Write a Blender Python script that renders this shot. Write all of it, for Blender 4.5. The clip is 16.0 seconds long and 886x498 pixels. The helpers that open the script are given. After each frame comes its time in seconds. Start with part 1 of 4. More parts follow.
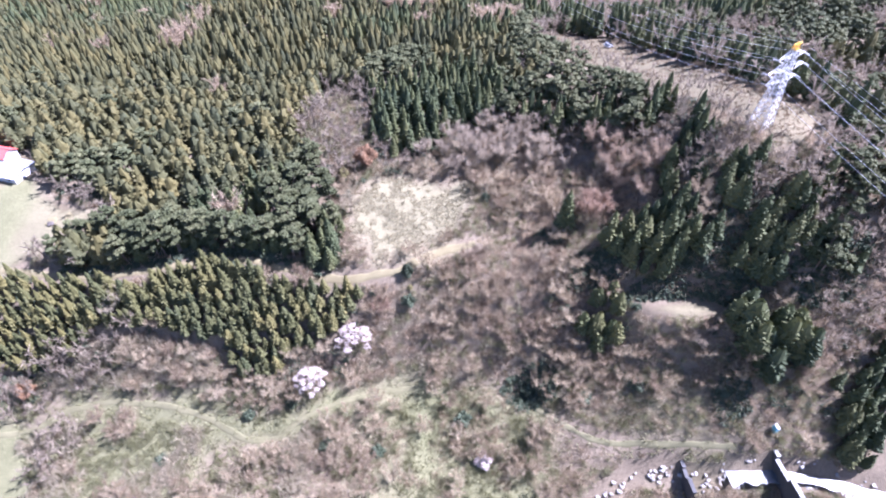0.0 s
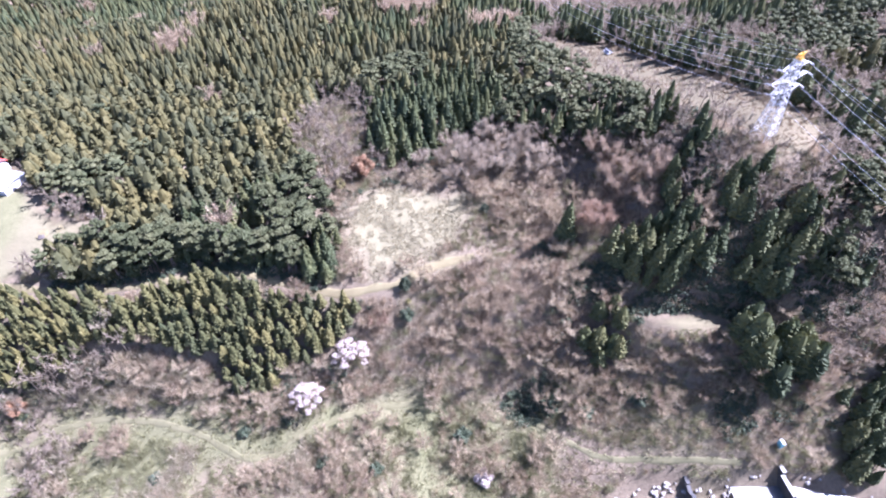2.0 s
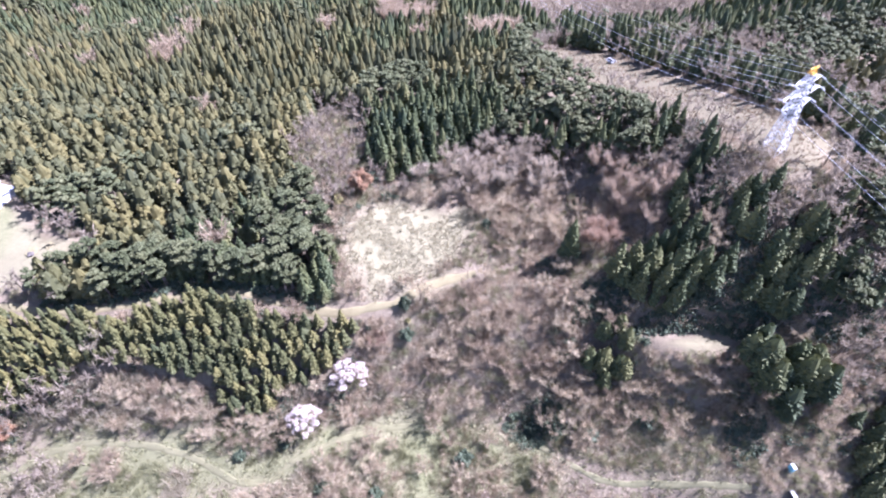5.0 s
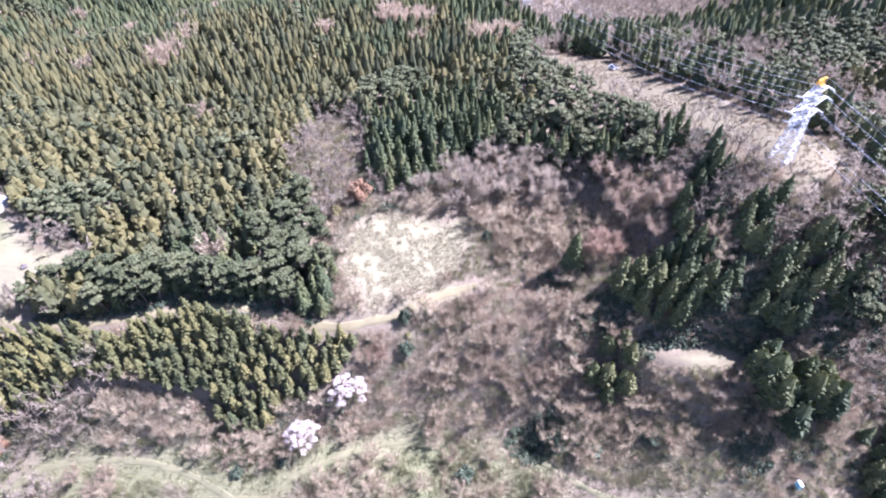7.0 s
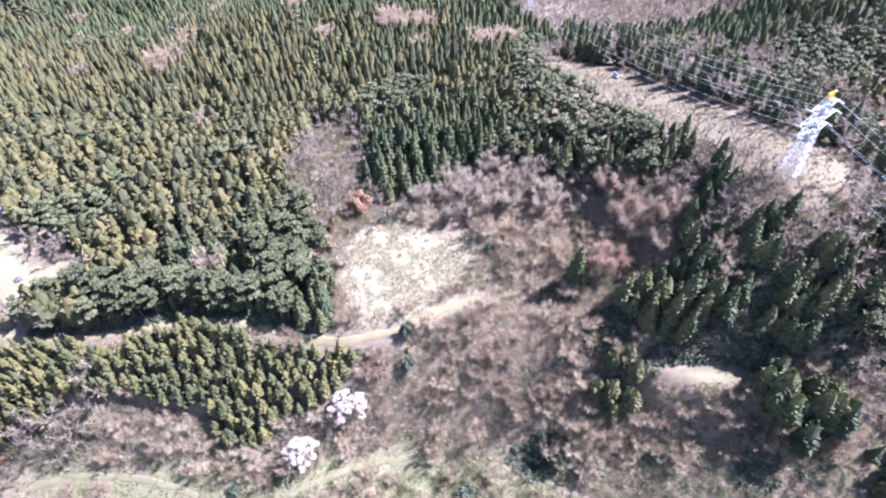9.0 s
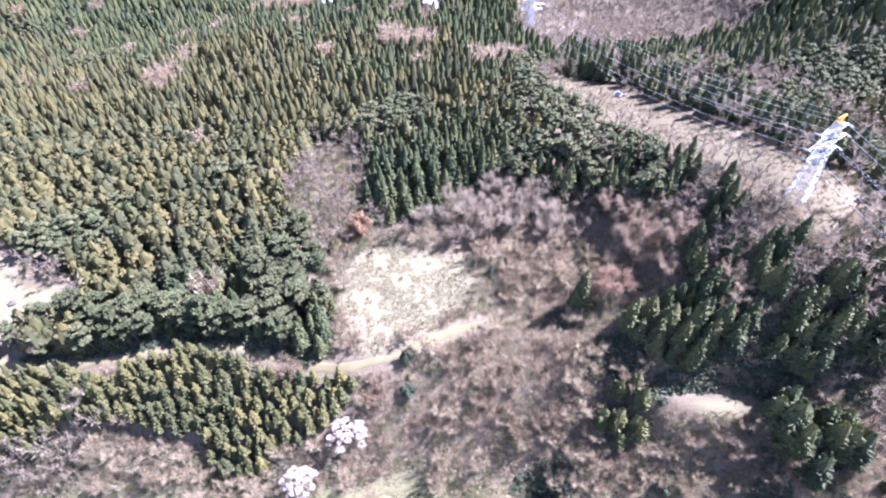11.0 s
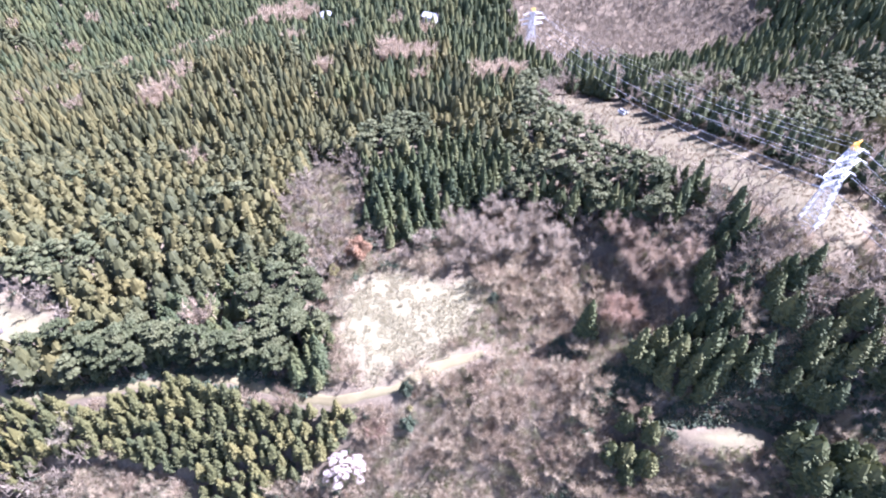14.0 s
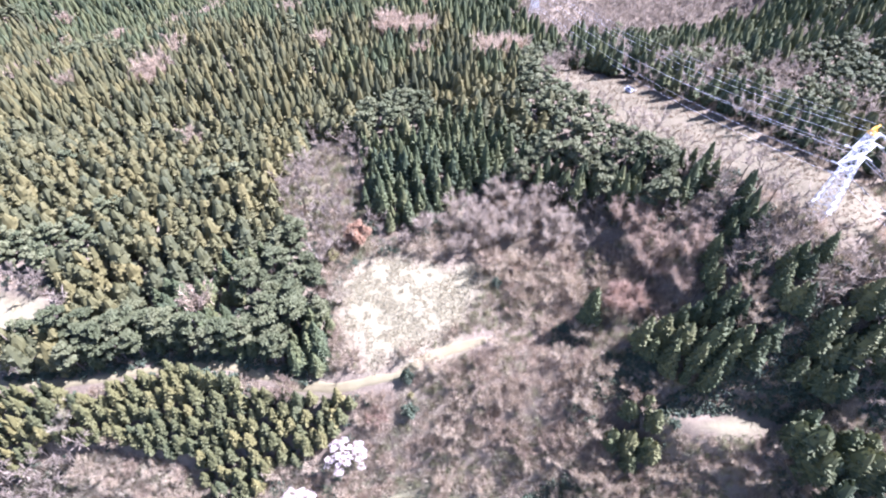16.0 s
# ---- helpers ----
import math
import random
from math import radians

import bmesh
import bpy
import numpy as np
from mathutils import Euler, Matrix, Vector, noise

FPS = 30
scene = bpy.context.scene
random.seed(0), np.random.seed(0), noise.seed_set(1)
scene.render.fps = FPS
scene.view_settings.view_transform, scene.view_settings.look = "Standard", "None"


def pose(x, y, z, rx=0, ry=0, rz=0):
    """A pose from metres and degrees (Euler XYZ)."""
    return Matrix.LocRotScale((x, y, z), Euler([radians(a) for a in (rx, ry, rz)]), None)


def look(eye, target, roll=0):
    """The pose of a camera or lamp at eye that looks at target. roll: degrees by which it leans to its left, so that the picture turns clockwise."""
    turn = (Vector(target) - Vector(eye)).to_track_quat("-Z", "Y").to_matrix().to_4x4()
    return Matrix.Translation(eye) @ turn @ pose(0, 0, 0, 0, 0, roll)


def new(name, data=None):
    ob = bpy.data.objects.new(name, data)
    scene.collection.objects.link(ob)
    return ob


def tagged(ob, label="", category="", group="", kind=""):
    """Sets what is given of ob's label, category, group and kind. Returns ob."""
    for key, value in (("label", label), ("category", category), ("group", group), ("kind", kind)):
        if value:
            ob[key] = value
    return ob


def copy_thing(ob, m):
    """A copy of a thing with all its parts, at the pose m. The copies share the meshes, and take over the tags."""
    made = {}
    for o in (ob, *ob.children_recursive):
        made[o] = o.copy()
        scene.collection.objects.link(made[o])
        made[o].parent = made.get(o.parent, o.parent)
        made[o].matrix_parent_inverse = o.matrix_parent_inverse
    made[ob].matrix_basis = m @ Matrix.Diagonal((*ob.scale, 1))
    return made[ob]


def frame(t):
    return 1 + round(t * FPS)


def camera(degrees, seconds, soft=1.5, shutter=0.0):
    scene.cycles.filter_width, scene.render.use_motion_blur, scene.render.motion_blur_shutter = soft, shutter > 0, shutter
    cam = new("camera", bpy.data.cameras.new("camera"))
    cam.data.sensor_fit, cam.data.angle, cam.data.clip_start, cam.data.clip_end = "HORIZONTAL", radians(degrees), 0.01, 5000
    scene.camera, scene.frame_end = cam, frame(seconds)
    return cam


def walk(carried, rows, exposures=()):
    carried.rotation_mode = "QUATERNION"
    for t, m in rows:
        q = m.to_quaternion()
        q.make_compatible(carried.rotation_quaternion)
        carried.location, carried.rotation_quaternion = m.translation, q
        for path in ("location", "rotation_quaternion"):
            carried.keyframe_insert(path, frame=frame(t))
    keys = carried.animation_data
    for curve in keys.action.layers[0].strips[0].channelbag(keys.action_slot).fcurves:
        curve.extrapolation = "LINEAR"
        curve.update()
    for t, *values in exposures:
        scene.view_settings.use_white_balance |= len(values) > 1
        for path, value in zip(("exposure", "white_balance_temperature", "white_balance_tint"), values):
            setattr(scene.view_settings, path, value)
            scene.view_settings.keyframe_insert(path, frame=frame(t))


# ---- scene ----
cam = camera(77.8, 16.0, soft=2.15)
METRES, EYE, TILT, LEAN, TURN = 40.0, 150.0, -46.0, 0.0, 0.0
ROWS = [
    (0.0, 0.0, 0.0, 0.0, -0.0, 0.0, -0.0),
    (0.5, -0.0019, 0.0182, 0.0239, -0.08, 0.0, 0.1),
    (1.0, -0.0039, 0.0369, 0.0476, -0.14, 0.03, 0.15),
    (1.5, -0.0049, 0.0572, 0.0702, -0.19, 0.07, 0.22),
    (2.0, -0.0066, 0.078, 0.0925, -0.24, 0.11, 0.26),
    (2.5, -0.0085, 0.0987, 0.1149, -0.27, 0.12, 0.31),
    (3.0, -0.0103, 0.1196, 0.1371, -0.28, 0.13, 0.3),
    (3.5, -0.012, 0.1401, 0.1597, -0.29, 0.11, 0.33),
    (4.0, -0.0134, 0.1594, 0.1835, -0.31, 0.09, 0.35),
    (6.5, -0.0203, 0.2508, 0.309, -0.35, 0.03, 0.4),
    (7.0, -0.0218, 0.2689, 0.3336, -0.39, -0.0, 0.44),
    (7.5, -0.0232, 0.2862, 0.3598, -0.41, -0.04, 0.46),
    (8.0, -0.0267, 0.3038, 0.3854, -0.43, -0.03, 0.46),
    (8.5, -0.0283, 0.3212, 0.4112, -0.42, -0.03, 0.43),
    (9.0, -0.0305, 0.3395, 0.4361, -0.39, -0.02, 0.4),
    (11.5, -0.0395, 0.4367, 0.5612, -0.31, 1.62, 0.4),
    (12.0, -0.0411, 0.4562, 0.5859, -0.35, 2.04, 0.43),
    (12.5, -0.0431, 0.4749, 0.6114, -0.39, 2.04, 0.45),
    (13.0, -0.0452, 0.4949, 0.6356, -0.38, 2.09, 0.45),
    (13.5, -0.0473, 0.5149, 0.6602, -0.4, 2.0, 0.49),
    (14.0, -0.0502, 0.5361, 0.6843, -0.42, 1.76, 0.53),
    (14.5, -0.052, 0.5591, 0.7067, -0.39, 1.29, 0.51),
    (15.0, -0.053, 0.5801, 0.7309, -0.36, 0.48, 0.52),
    (15.5, -0.056, 0.6016, 0.7547, -0.4, -0.33, 0.5),
    (16.0, -0.0572, 0.6211, 0.7797, -0.39, -1.14, 0.51),
]
walk(cam, [(t, pose(0, 0, EYE, TILT, LEAN, TURN) @ pose(METRES * x, METRES * y, METRES * z, 90 + pitch, roll, yaw)) for t, x, y, z, yaw, pitch, roll in ROWS],
     exposures=[(0, 2.44, 5080, 37), (8, 2.62, 5080, 37), (16, 2.76, 5080, 37)])

# ---------------------------------------------------------------- light
SUN_AZ, SUN_EL = 77.0, 52.5          # degrees to the right of straight ahead, and above the horizon
world = bpy.data.worlds.new("sky")
world.use_nodes = True
scene.world = world
wn = world.node_tree.nodes
sky = wn.new("ShaderNodeTexSky")
sky.sky_type, sky.sun_disc = "NISHITA", False
sky.sun_elevation, sky.sun_rotation = radians(SUN_EL), radians(SUN_AZ)
world.node_tree.links.new(sky.outputs[0], wn["Background"].inputs[0])
wn["Background"].inputs[1].default_value = 0.054
sun = new("sun", bpy.data.lights.new("sun", "SUN"))
sun.data.energy, sun.data.angle, sun.data.color = 5.0, radians(0.5), (1.0, 0.95, 0.865)
a, e = radians(SUN_AZ), radians(SUN_EL)
sun.matrix_world = look((math.sin(a) * math.cos(e) * 400, math.cos(a) * math.cos(e) * 400, math.sin(e) * 400), (0, 0, 0))


# ---------------------------------------------------------------- materials
def material(name, tones, rough=0.85, scale=0.6, fine=6.0, bump=0.4, bump_dist=0.05, metal=0.0, spec=0.3, through_light=0.0, tone=0.0, spread=0.25, fine_share=0.45):
    """Colours run over a ramp by a coarse and a fine noise; tone: share of the thing's own random value in it."""
    m = bpy.data.materials.new(name)
    m.use_nodes = True
    n, l = m.node_tree.nodes, m.node_tree.links
    b = n["Principled BSDF"]
    b.inputs["Roughness"].default_value, b.inputs["Metallic"].default_value = rough, metal
    b.inputs["Specular IOR Level"].default_value = spec
    co = n.new("ShaderNodeNewGeometry")
    big, small = n.new("ShaderNodeTexNoise"), n.new("ShaderNodeTexNoise")
    big.inputs["Scale"].default_value, small.inputs["Scale"].default_value = scale, fine
    big.inputs["Detail"].default_value, small.inputs["Detail"].default_value = 3, 4
    for t in (big, small):
        l.new(co.outputs["Position"], t.inputs["Vector"])
    mix = n.new("ShaderNodeMix")
    mix.inputs[0].default_value = fine_share
    l.new(big.outputs[0], mix.inputs[2]), l.new(small.outputs[0], mix.inputs[3])
    value = mix.outputs[0]
    if tone:
        at, ob = n.new("ShaderNodeAttribute"), n.new("ShaderNodeObjectInfo")
        at.attribute_name = "tone"
        add, fr, mx = n.new("ShaderNodeMath"), n.new("ShaderNodeMath"), n.new("ShaderNodeMix")
        add.operation, fr.operation = "ADD", "FRACT"
        l.new(at.outputs["Fac"], add.inputs[0]), l.new(ob.outputs["Random"], add.inputs[1])
        l.new(add.outputs[0], fr.inputs[0])
        mx.inputs[0].default_value = tone
        l.new(value, mx.inputs[2]), l.new(fr.outputs[0], mx.inputs[3])
        value = mx.outputs[0]
    ramp = n.new("ShaderNodeValToRGB")
    ramp.color_ramp.elements[0].position, ramp.color_ramp.elements[1].position = 0.25, 0.75
    while len(ramp.color_ramp.elements) < len(tones):
        ramp.color_ramp.elements.new(0.5)
    for i, (el, c) in enumerate(zip(ramp.color_ramp.elements, tones)):
        el.position = 0.5 - spread + 2 * spread * i / max(1, len(tones) - 1)
        el.color = (*c, 1)
    l.new(value, ramp.inputs[0])
    l.new(ramp.outputs[0], b.inputs["Base Color"])
    if bump:
        bp = n.new("ShaderNodeBump")
        bp.inputs["Strength"].default_value, bp.inputs["Distance"].default_value = bump, bump_dist
        l.new(small.outputs[0], bp.inputs["Height"]), l.new(bp.outputs[0], b.inputs["Normal"])
    if through_light:
        tr, ms = n.new("ShaderNodeBsdfTranslucent"), n.new("ShaderNodeMixShader")
        l.new(ramp.outputs[0], tr.inputs[0])
        ms.inputs[0].default_value = through_light
        l.new(b.outputs[0], ms.inputs[1]), l.new(tr.outputs[0], ms.inputs[2])
        l.new(ms.outputs[0], n["Material Output"].inputs[0])
    return m


CEDAR = material("cedar_foliage", [(0.044, 0.051, 0.023), (0.078, 0.076, 0.028), (0.124, 0.106, 0.036)], 0.75, 0.03, 0.8, 0, through_light=0.18, tone=0.34, spread=0.24, fine_share=0.3)
CEDAR_OLD = material("dark_cedar_foliage", [(0.040, 0.054, 0.024), (0.068, 0.080, 0.030), (0.114, 0.112, 0.040)], 0.75, 0.03, 0.8, 0, through_light=0.18, tone=0.34, spread=0.24, fine_share=0.3)
CEDAR_YOUNG = material("young_cedar_foliage", [(0.048, 0.058, 0.024), (0.086, 0.086, 0.030), (0.140, 0.122, 0.040)], 0.75, 0.03, 0.8, 0, through_light=0.18, tone=0.34, spread=0.24, fine_share=0.3)
PINE = material("pine_foliage", [(0.064, 0.074, 0.031), (0.090, 0.098, 0.042), (0.126, 0.128, 0.058)], 0.75, 0.05, 0.8, 0, through_light=0.32, tone=0.3, spread=0.18, fine_share=0.3)
BARK = material("bark", [(0.10, 0.075, 0.055), (0.19, 0.15, 0.12)], 0.9, 1.0, 8.0, 0.6)
TWIG = material("twigs", [(0.245, 0.187, 0.122), (0.330, 0.268, 0.170), (0.420, 0.350, 0.230)], 0.9, 0.06, 0.6, 0, tone=0.5, through_light=0.45)
TWIG_RED = material("reddish_twigs", [(0.258, 0.176, 0.118), (0.342, 0.246, 0.168)], 0.9, 0.2, 2.0, 0, tone=0.3, through_light=0.45)
TWIG_MAUVE = material("mauve_twigs", [(0.280, 0.216, 0.150), (0.380, 0.296, 0.204)], 0.9, 0.2, 2.0, 0, tone=0.35, through_light=0.45)
TWIG_GREY = material("greyish_twigs", [(0.183, 0.150, 0.109), (0.235, 0.194, 0.140), (0.293, 0.245, 0.176)], 0.9, 0.1, 0.8, 0, tone=0.5, through_light=0.45)
TWIG_LAVENDER = material("lavender_grey_twigs", [(0.250, 0.207, 0.147), (0.318, 0.266, 0.192), (0.390, 0.330, 0.238)], 0.9, 0.1, 0.8, 0, tone=0.45, through_light=0.45)
TWIG_TAN = material("tan_twigs", [(0.300, 0.231, 0.153), (0.420, 0.336, 0.225)], 0.9, 0.1, 0.8, 0, tone=0.4, through_light=0.45)
TWIG_PALE = material("pale_twigs", [(0.289, 0.250, 0.168), (0.389, 0.340, 0.227)], 0.9, 0.2, 2.0, 0, tone=0.3, through_light=0.45)
BLOSSOM = material("cherry_blossom", [(0.510, 0.445, 0.395), (0.640, 0.565, 0.500)], 0.8, 0.6, 3.0, 0, through_light=0.5)
ORANGE = material("rusty_leaves", [(0.17, 0.095, 0.05), (0.27, 0.165, 0.09)], 0.8, 0.5, 3.0, 0, through_light=0.2)
YELLOWISH = material("yellow_green_leaves", [(0.14, 0.13, 0.05), (0.22, 0.19, 0.075)], 0.8, 0.5, 3.0, 0, through_light=0.2)
# dark leaves for bushes, and for undergrowth added to stand in for shade
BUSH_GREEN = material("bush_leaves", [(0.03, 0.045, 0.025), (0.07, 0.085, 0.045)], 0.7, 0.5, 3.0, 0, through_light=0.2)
STRAW = material("dry_grass", [(0.257, 0.228, 0.138), (0.318, 0.282, 0.176), (0.380, 0.342, 0.218)], 0.9, 0.15, 2.0, 0, tone=0.5, through_light=0.5)
GRASS = material("green_grass", [(0.143, 0.141, 0.064), (0.208, 0.204, 0.099), (0.273, 0.268, 0.146)], 0.9, 0.15, 2.0, 0, tone=0.5, through_light=0.4)
DRY_WEEDS = material("dry_weeds", [(0.161, 0.120, 0.072), (0.207, 0.158, 0.097), (0.253, 0.198, 0.127)], 0.9, 0.12, 2.0, 0, tone=0.5, through_light=0.4)
DIRT = material("road_dirt", [(0.110, 0.093, 0.048), (0.149, 0.127, 0.065), (0.180, 0.158, 0.084)], 0.95, 0.25, 3.0, 0.6, 0.08)
TRACKMAT = material("grassy_track", [(0.090, 0.086, 0.042), (0.118, 0.110, 0.056), (0.146, 0.134, 0.072)], 0.95, 0.2, 2.0, 0.6, 0.08)
STEEL = material("galvanised_steel", [(0.50, 0.50, 0.49), (0.66, 0.655, 0.64)], 0.5, 0.5, 5.0, 0.1, 0.01, spec=0.5)
YELLOW = material("yellow_paint", [(0.75, 0.42, 0.05), (0.85, 0.52, 0.08)], 0.5, 0.5, 5.0, 0.1, 0.01)
WIRE = material("aluminium_wire", [(0.42, 0.425, 0.43), (0.52, 0.525, 0.53)], 0.5, 0.5, 5.0, 0, metal=0.3)
GLASSY = material("porcelain", [(0.55, 0.55, 0.55), (0.7, 0.7, 0.7)], 0.3, 1.0, 5.0, 0, spec=0.6)
CONCRETE = material("pale_concrete", [(0.219, 0.214, 0.202), (0.289, 0.283, 0.272), (0.335, 0.33, 0.318)], 0.85, 0.4, 5.0, 0.5, 0.03)
ROCK = material("pale_boulder", [(0.200, 0.185, 0.160), (0.260, 0.245, 0.215), (0.320, 0.300, 0.270)], 0.85, 0.6, 5.0, 0.6, 0.06, tone=0.4)
ROOF_RED = material("red_metal_roof", [(0.42, 0.07, 0.06), (0.55, 0.12, 0.10)], 0.5, 0.4, 4.0, 0.1)
ROOF_GREY = material("grey_metal_roof", [(0.243, 0.251, 0.271), (0.324, 0.330, 0.352)], 0.5, 0.4, 4.0, 0.1)
PLASTER = material("white_plaster", [(0.392, 0.386, 0.37), (0.448, 0.442, 0.431)], 0.85, 0.4, 4.0, 0.2)
DARKGLASS = material("window_glass", [(0.03, 0.035, 0.04), (0.05, 0.055, 0.06)], 0.08, 0.5, 2.0, 0, spec=0.6)
CYAN = material("light_blue_paint", [(0.18, 0.50, 0.60), (0.28, 0.60, 0.68)], 0.5, 0.8, 5.0, 0.1)
DARKMETAL = material("dark_metal", [(0.05, 0.045, 0.04), (0.10, 0.085, 0.07)], 0.85, 0.8, 5.0, 0.1)


def water_material():
    m = bpy.data.materials.new("stream_water")
    m.use_nodes = True
    n, l = m.node_tree.nodes, m.node_tree.links
    b = n["Principled BSDF"]
    b.inputs["Base Color"].default_value = (0.06, 0.065, 0.06, 1)
    b.inputs["Roughness"].default_value = 0.22
    b.inputs["Specular IOR Level"].default_value = 0.8
    t, bp = n.new("ShaderNodeTexNoise"), n.new("ShaderNodeBump")
    t.inputs["Scale"].default_value, t.inputs["Detail"].default_value = 2.5, 5
    bp.inputs["Strength"].default_value, bp.inputs["Distance"].default_value = 0.9, 0.15
    co = n.new("ShaderNodeTexCoord")
    l.new(co.outputs["Object"], t.inputs["Vector"]), l.new(t.outputs[0], bp.inputs["Height"]), l.new(bp.outputs[0], b.inputs["Normal"])
    return m


# near-black tone that puts the dams' shaded side into the concrete colour
DAM_SHADE = material("shaded_concrete", [(0.035, 0.035, 0.034), (0.07, 0.068, 0.064)], 0.7, 0.4, 4.0, 0.5, 0.03)
WATER = water_material()


def ground_material():
    """Leaf litter, with dry grass, green grass and bare earth where the cover attribute says so."""
    m = bpy.data.materials.new("hill_ground")
    m.use_nodes = True
    n, l = m.node_tree.nodes, m.node_tree.links
    b = n["Principled BSDF"]
    b.inputs["Roughness"].default_value, b.inputs["Specular IOR Level"].default_value = 0.95, 0.15
    co, at, sep = n.new("ShaderNodeTexCoord"), n.new("ShaderNodeAttribute"), n.new("ShaderNodeSeparateColor")
    at.attribute_name = "cover"
    l.new(at.outputs["Color"], sep.inputs[0])
    big, small = n.new("ShaderNodeTexNoise"), n.new("ShaderNodeTexNoise")
    big.inputs["Scale"].default_value, small.inputs["Scale"].default_value = 0.08, 1.1
    big.inputs["Detail"].default_value, small.inputs["Detail"].default_value = 5, 6
    small.inputs["Roughness"].default_value = 0.7
    for t in (big, small):
        l.new(co.outputs["Object"], t.inputs["Vector"])
    mx = n.new("ShaderNodeMix")
    mx.inputs[0].default_value = 0.55
    l.new(big.outputs[0], mx.inputs[2]), l.new(small.outputs[0], mx.inputs[3])

    def ramp(dark, light):
        r = n.new("ShaderNodeValToRGB")
        r.color_ramp.elements[0].position, r.color_ramp.elements[1].position = 0.32, 0.68
        r.color_ramp.elements[0].color, r.color_ramp.elements[1].color = (*dark, 1), (*light, 1)
        l.new(mx.outputs[0], r.inputs[0])
        return r.outputs[0]
    colour = ramp((0.080, 0.063, 0.042), (0.185, 0.150, 0.100))
    for channel, dark, light in ((1, (0.088, 0.09, 0.042), (0.15, 0.146, 0.075)), (2, (0.060, 0.049, 0.028), (0.097, 0.079, 0.045)), (0, (0.131, 0.117, 0.066), (0.186, 0.169, 0.1))):
        c = n.new("ShaderNodeMix")
        c.data_type = "RGBA"
        l.new(sep.outputs[channel], c.inputs[0])
        l.new(colour, c.inputs[6]), l.new(ramp(dark, light), c.inputs[7])
        colour = c.outputs[2]
    l.new(colour, b.inputs["Base Color"])
    bp = n.new("ShaderNodeBump")
    bp.inputs["Strength"].default_value, bp.inputs["Distance"].default_value = 0.8, 0.35
    l.new(small.outputs[0], bp.inputs["Height"]), l.new(bp.outputs[0], b.inputs["Normal"])
    return m


GROUND = ground_material()

# ---------------------------------------------------------------- the lie of the land
HILL_ROWS = [                         # y, radius, heights of soft mounds at HILL_X
    (45, 40, (-4.9, -21.8, 1.7, -6.9, -27, -7.6, -20.8, 12)),
    (75, 28, (-8.9, -7.9, -19.9, 1.8, 4.5, -9.1, 3.3, 4)),
    (97, 26, (-4.8, 0.4, 8.5, -12.7, 11.9, 19.2, 6.9, 4.3)),
    (118, 28, (-4.1, 4.4, 0.3, 10.8, -12.7, 1.6, 17.5, 16.6)),
    (145, 36, (-5.5, -2.9, 3.9, -5.2, 5.4, 28, 0.7, 38.8)),
    (185, 48, (18.7, 9.8, 4.4, 12.1, 0.4, -3, 6.2, 23.7)),
    (240, 60, (-13, -12.1, -10.1, 6.2, 7.1, 27, 24.3, 13)),
    (310, 75, (3.9, 30.8, -1.8, 0.4, -2, -18.5, -37.8, 22.7)),
    (400, 90, (-46.3, 0.8, -12, -2.1, 12.9, 8.7, -0.5, 76.6)),
]
HILL_X = (-220, -140, -70, -10, 45, 100, 170, 260)


def smooth(lo, hi, v):
    u = np.clip((v - lo) / (hi - lo), 0, 1)
    return u * u * (3 - 2 * u)


def lattice(ix, iy, seed):
    h = (ix * 374761393 + iy * 668265263 + seed * 982451653) & 0x7FFFFFFF
    h = ((h ^ (h >> 13)) * 1274126177) & 0x7FFFFFFF
    return ((h ^ (h >> 16)) & 0xFFFF) / 65535.0


def rough(x, y, size, seed=1):
    """Smooth noise from 0 to 1."""
    x, y = np.asarray(x, float) / size, np.asarray(y, float) / size
    ix, iy = np.floor(x).astype(np.int64), np.floor(y).astype(np.int64)
    fx, fy = x - ix, y - iy
    fx, fy = fx * fx * (3 - 2 * fx), fy * fy * (3 - 2 * fy)
    a, b = lattice(ix, iy, seed), lattice(ix + 1, iy, seed)
    c, d = lattice(ix, iy + 1, seed), lattice(ix + 1, iy + 1, seed)
    return (a * (1 - fx) + b * fx) * (1 - fy) + (c * (1 - fx) + d * fx) * fy


def height(x, y):
    x, y = np.asarray(x, float), np.asarray(y, float)
    z = -0.8 + 14.7 * smooth(90, 119, y)
    for cy, r, hs in HILL_ROWS:
        for cx, h in zip(HILL_X, hs):
            z = z + h * np.exp(-((x - cx) ** 2 + (y - cy) ** 2) / (2 * r * r))
    z = z + 2.6 * np.exp(-((x - 96) ** 2 + (y - 142) ** 2) / 260)
    z = z - 8.0 * np.exp(-((x - 91) / 11) ** 2 - ((y - 108) / 9) ** 2)
    z = z - 6.0 * np.exp(-((x - 27) / 6.0) ** 2 - ((y - 91) / 5) ** 2)
    flat = smooth(-7.0, 0.5, inside(PATCH, x, y))
    z = z * (1 - flat) + 18.3 * flat
    return z + 1.0 * (rough(x, y, 11, 5) - 0.5) + 0.4 * (rough(x, y, 4, 6) - 0.5)


def inside(poly, x, y):
    """How far (metres) points lie inside a polygon; negative outside."""
    x, y = np.asarray(x, float), np.asarray(y, float)
    odd, near = np.zeros(x.shape, bool), np.full(x.shape, 1e9)
    for (x0, y0), (x1, y1) in zip(poly, poly[1:] + poly[:1]):
        cross = ((y0 > y) != (y1 > y)) & (x < (x1 - x0) * (y - y0) / ((y1 - y0) or 1e-9) + x0)
        odd ^= cross
        near = np.minimum(near, to_segment(x, y, x0, y0, x1, y1))
    return np.where(odd, near, -near)


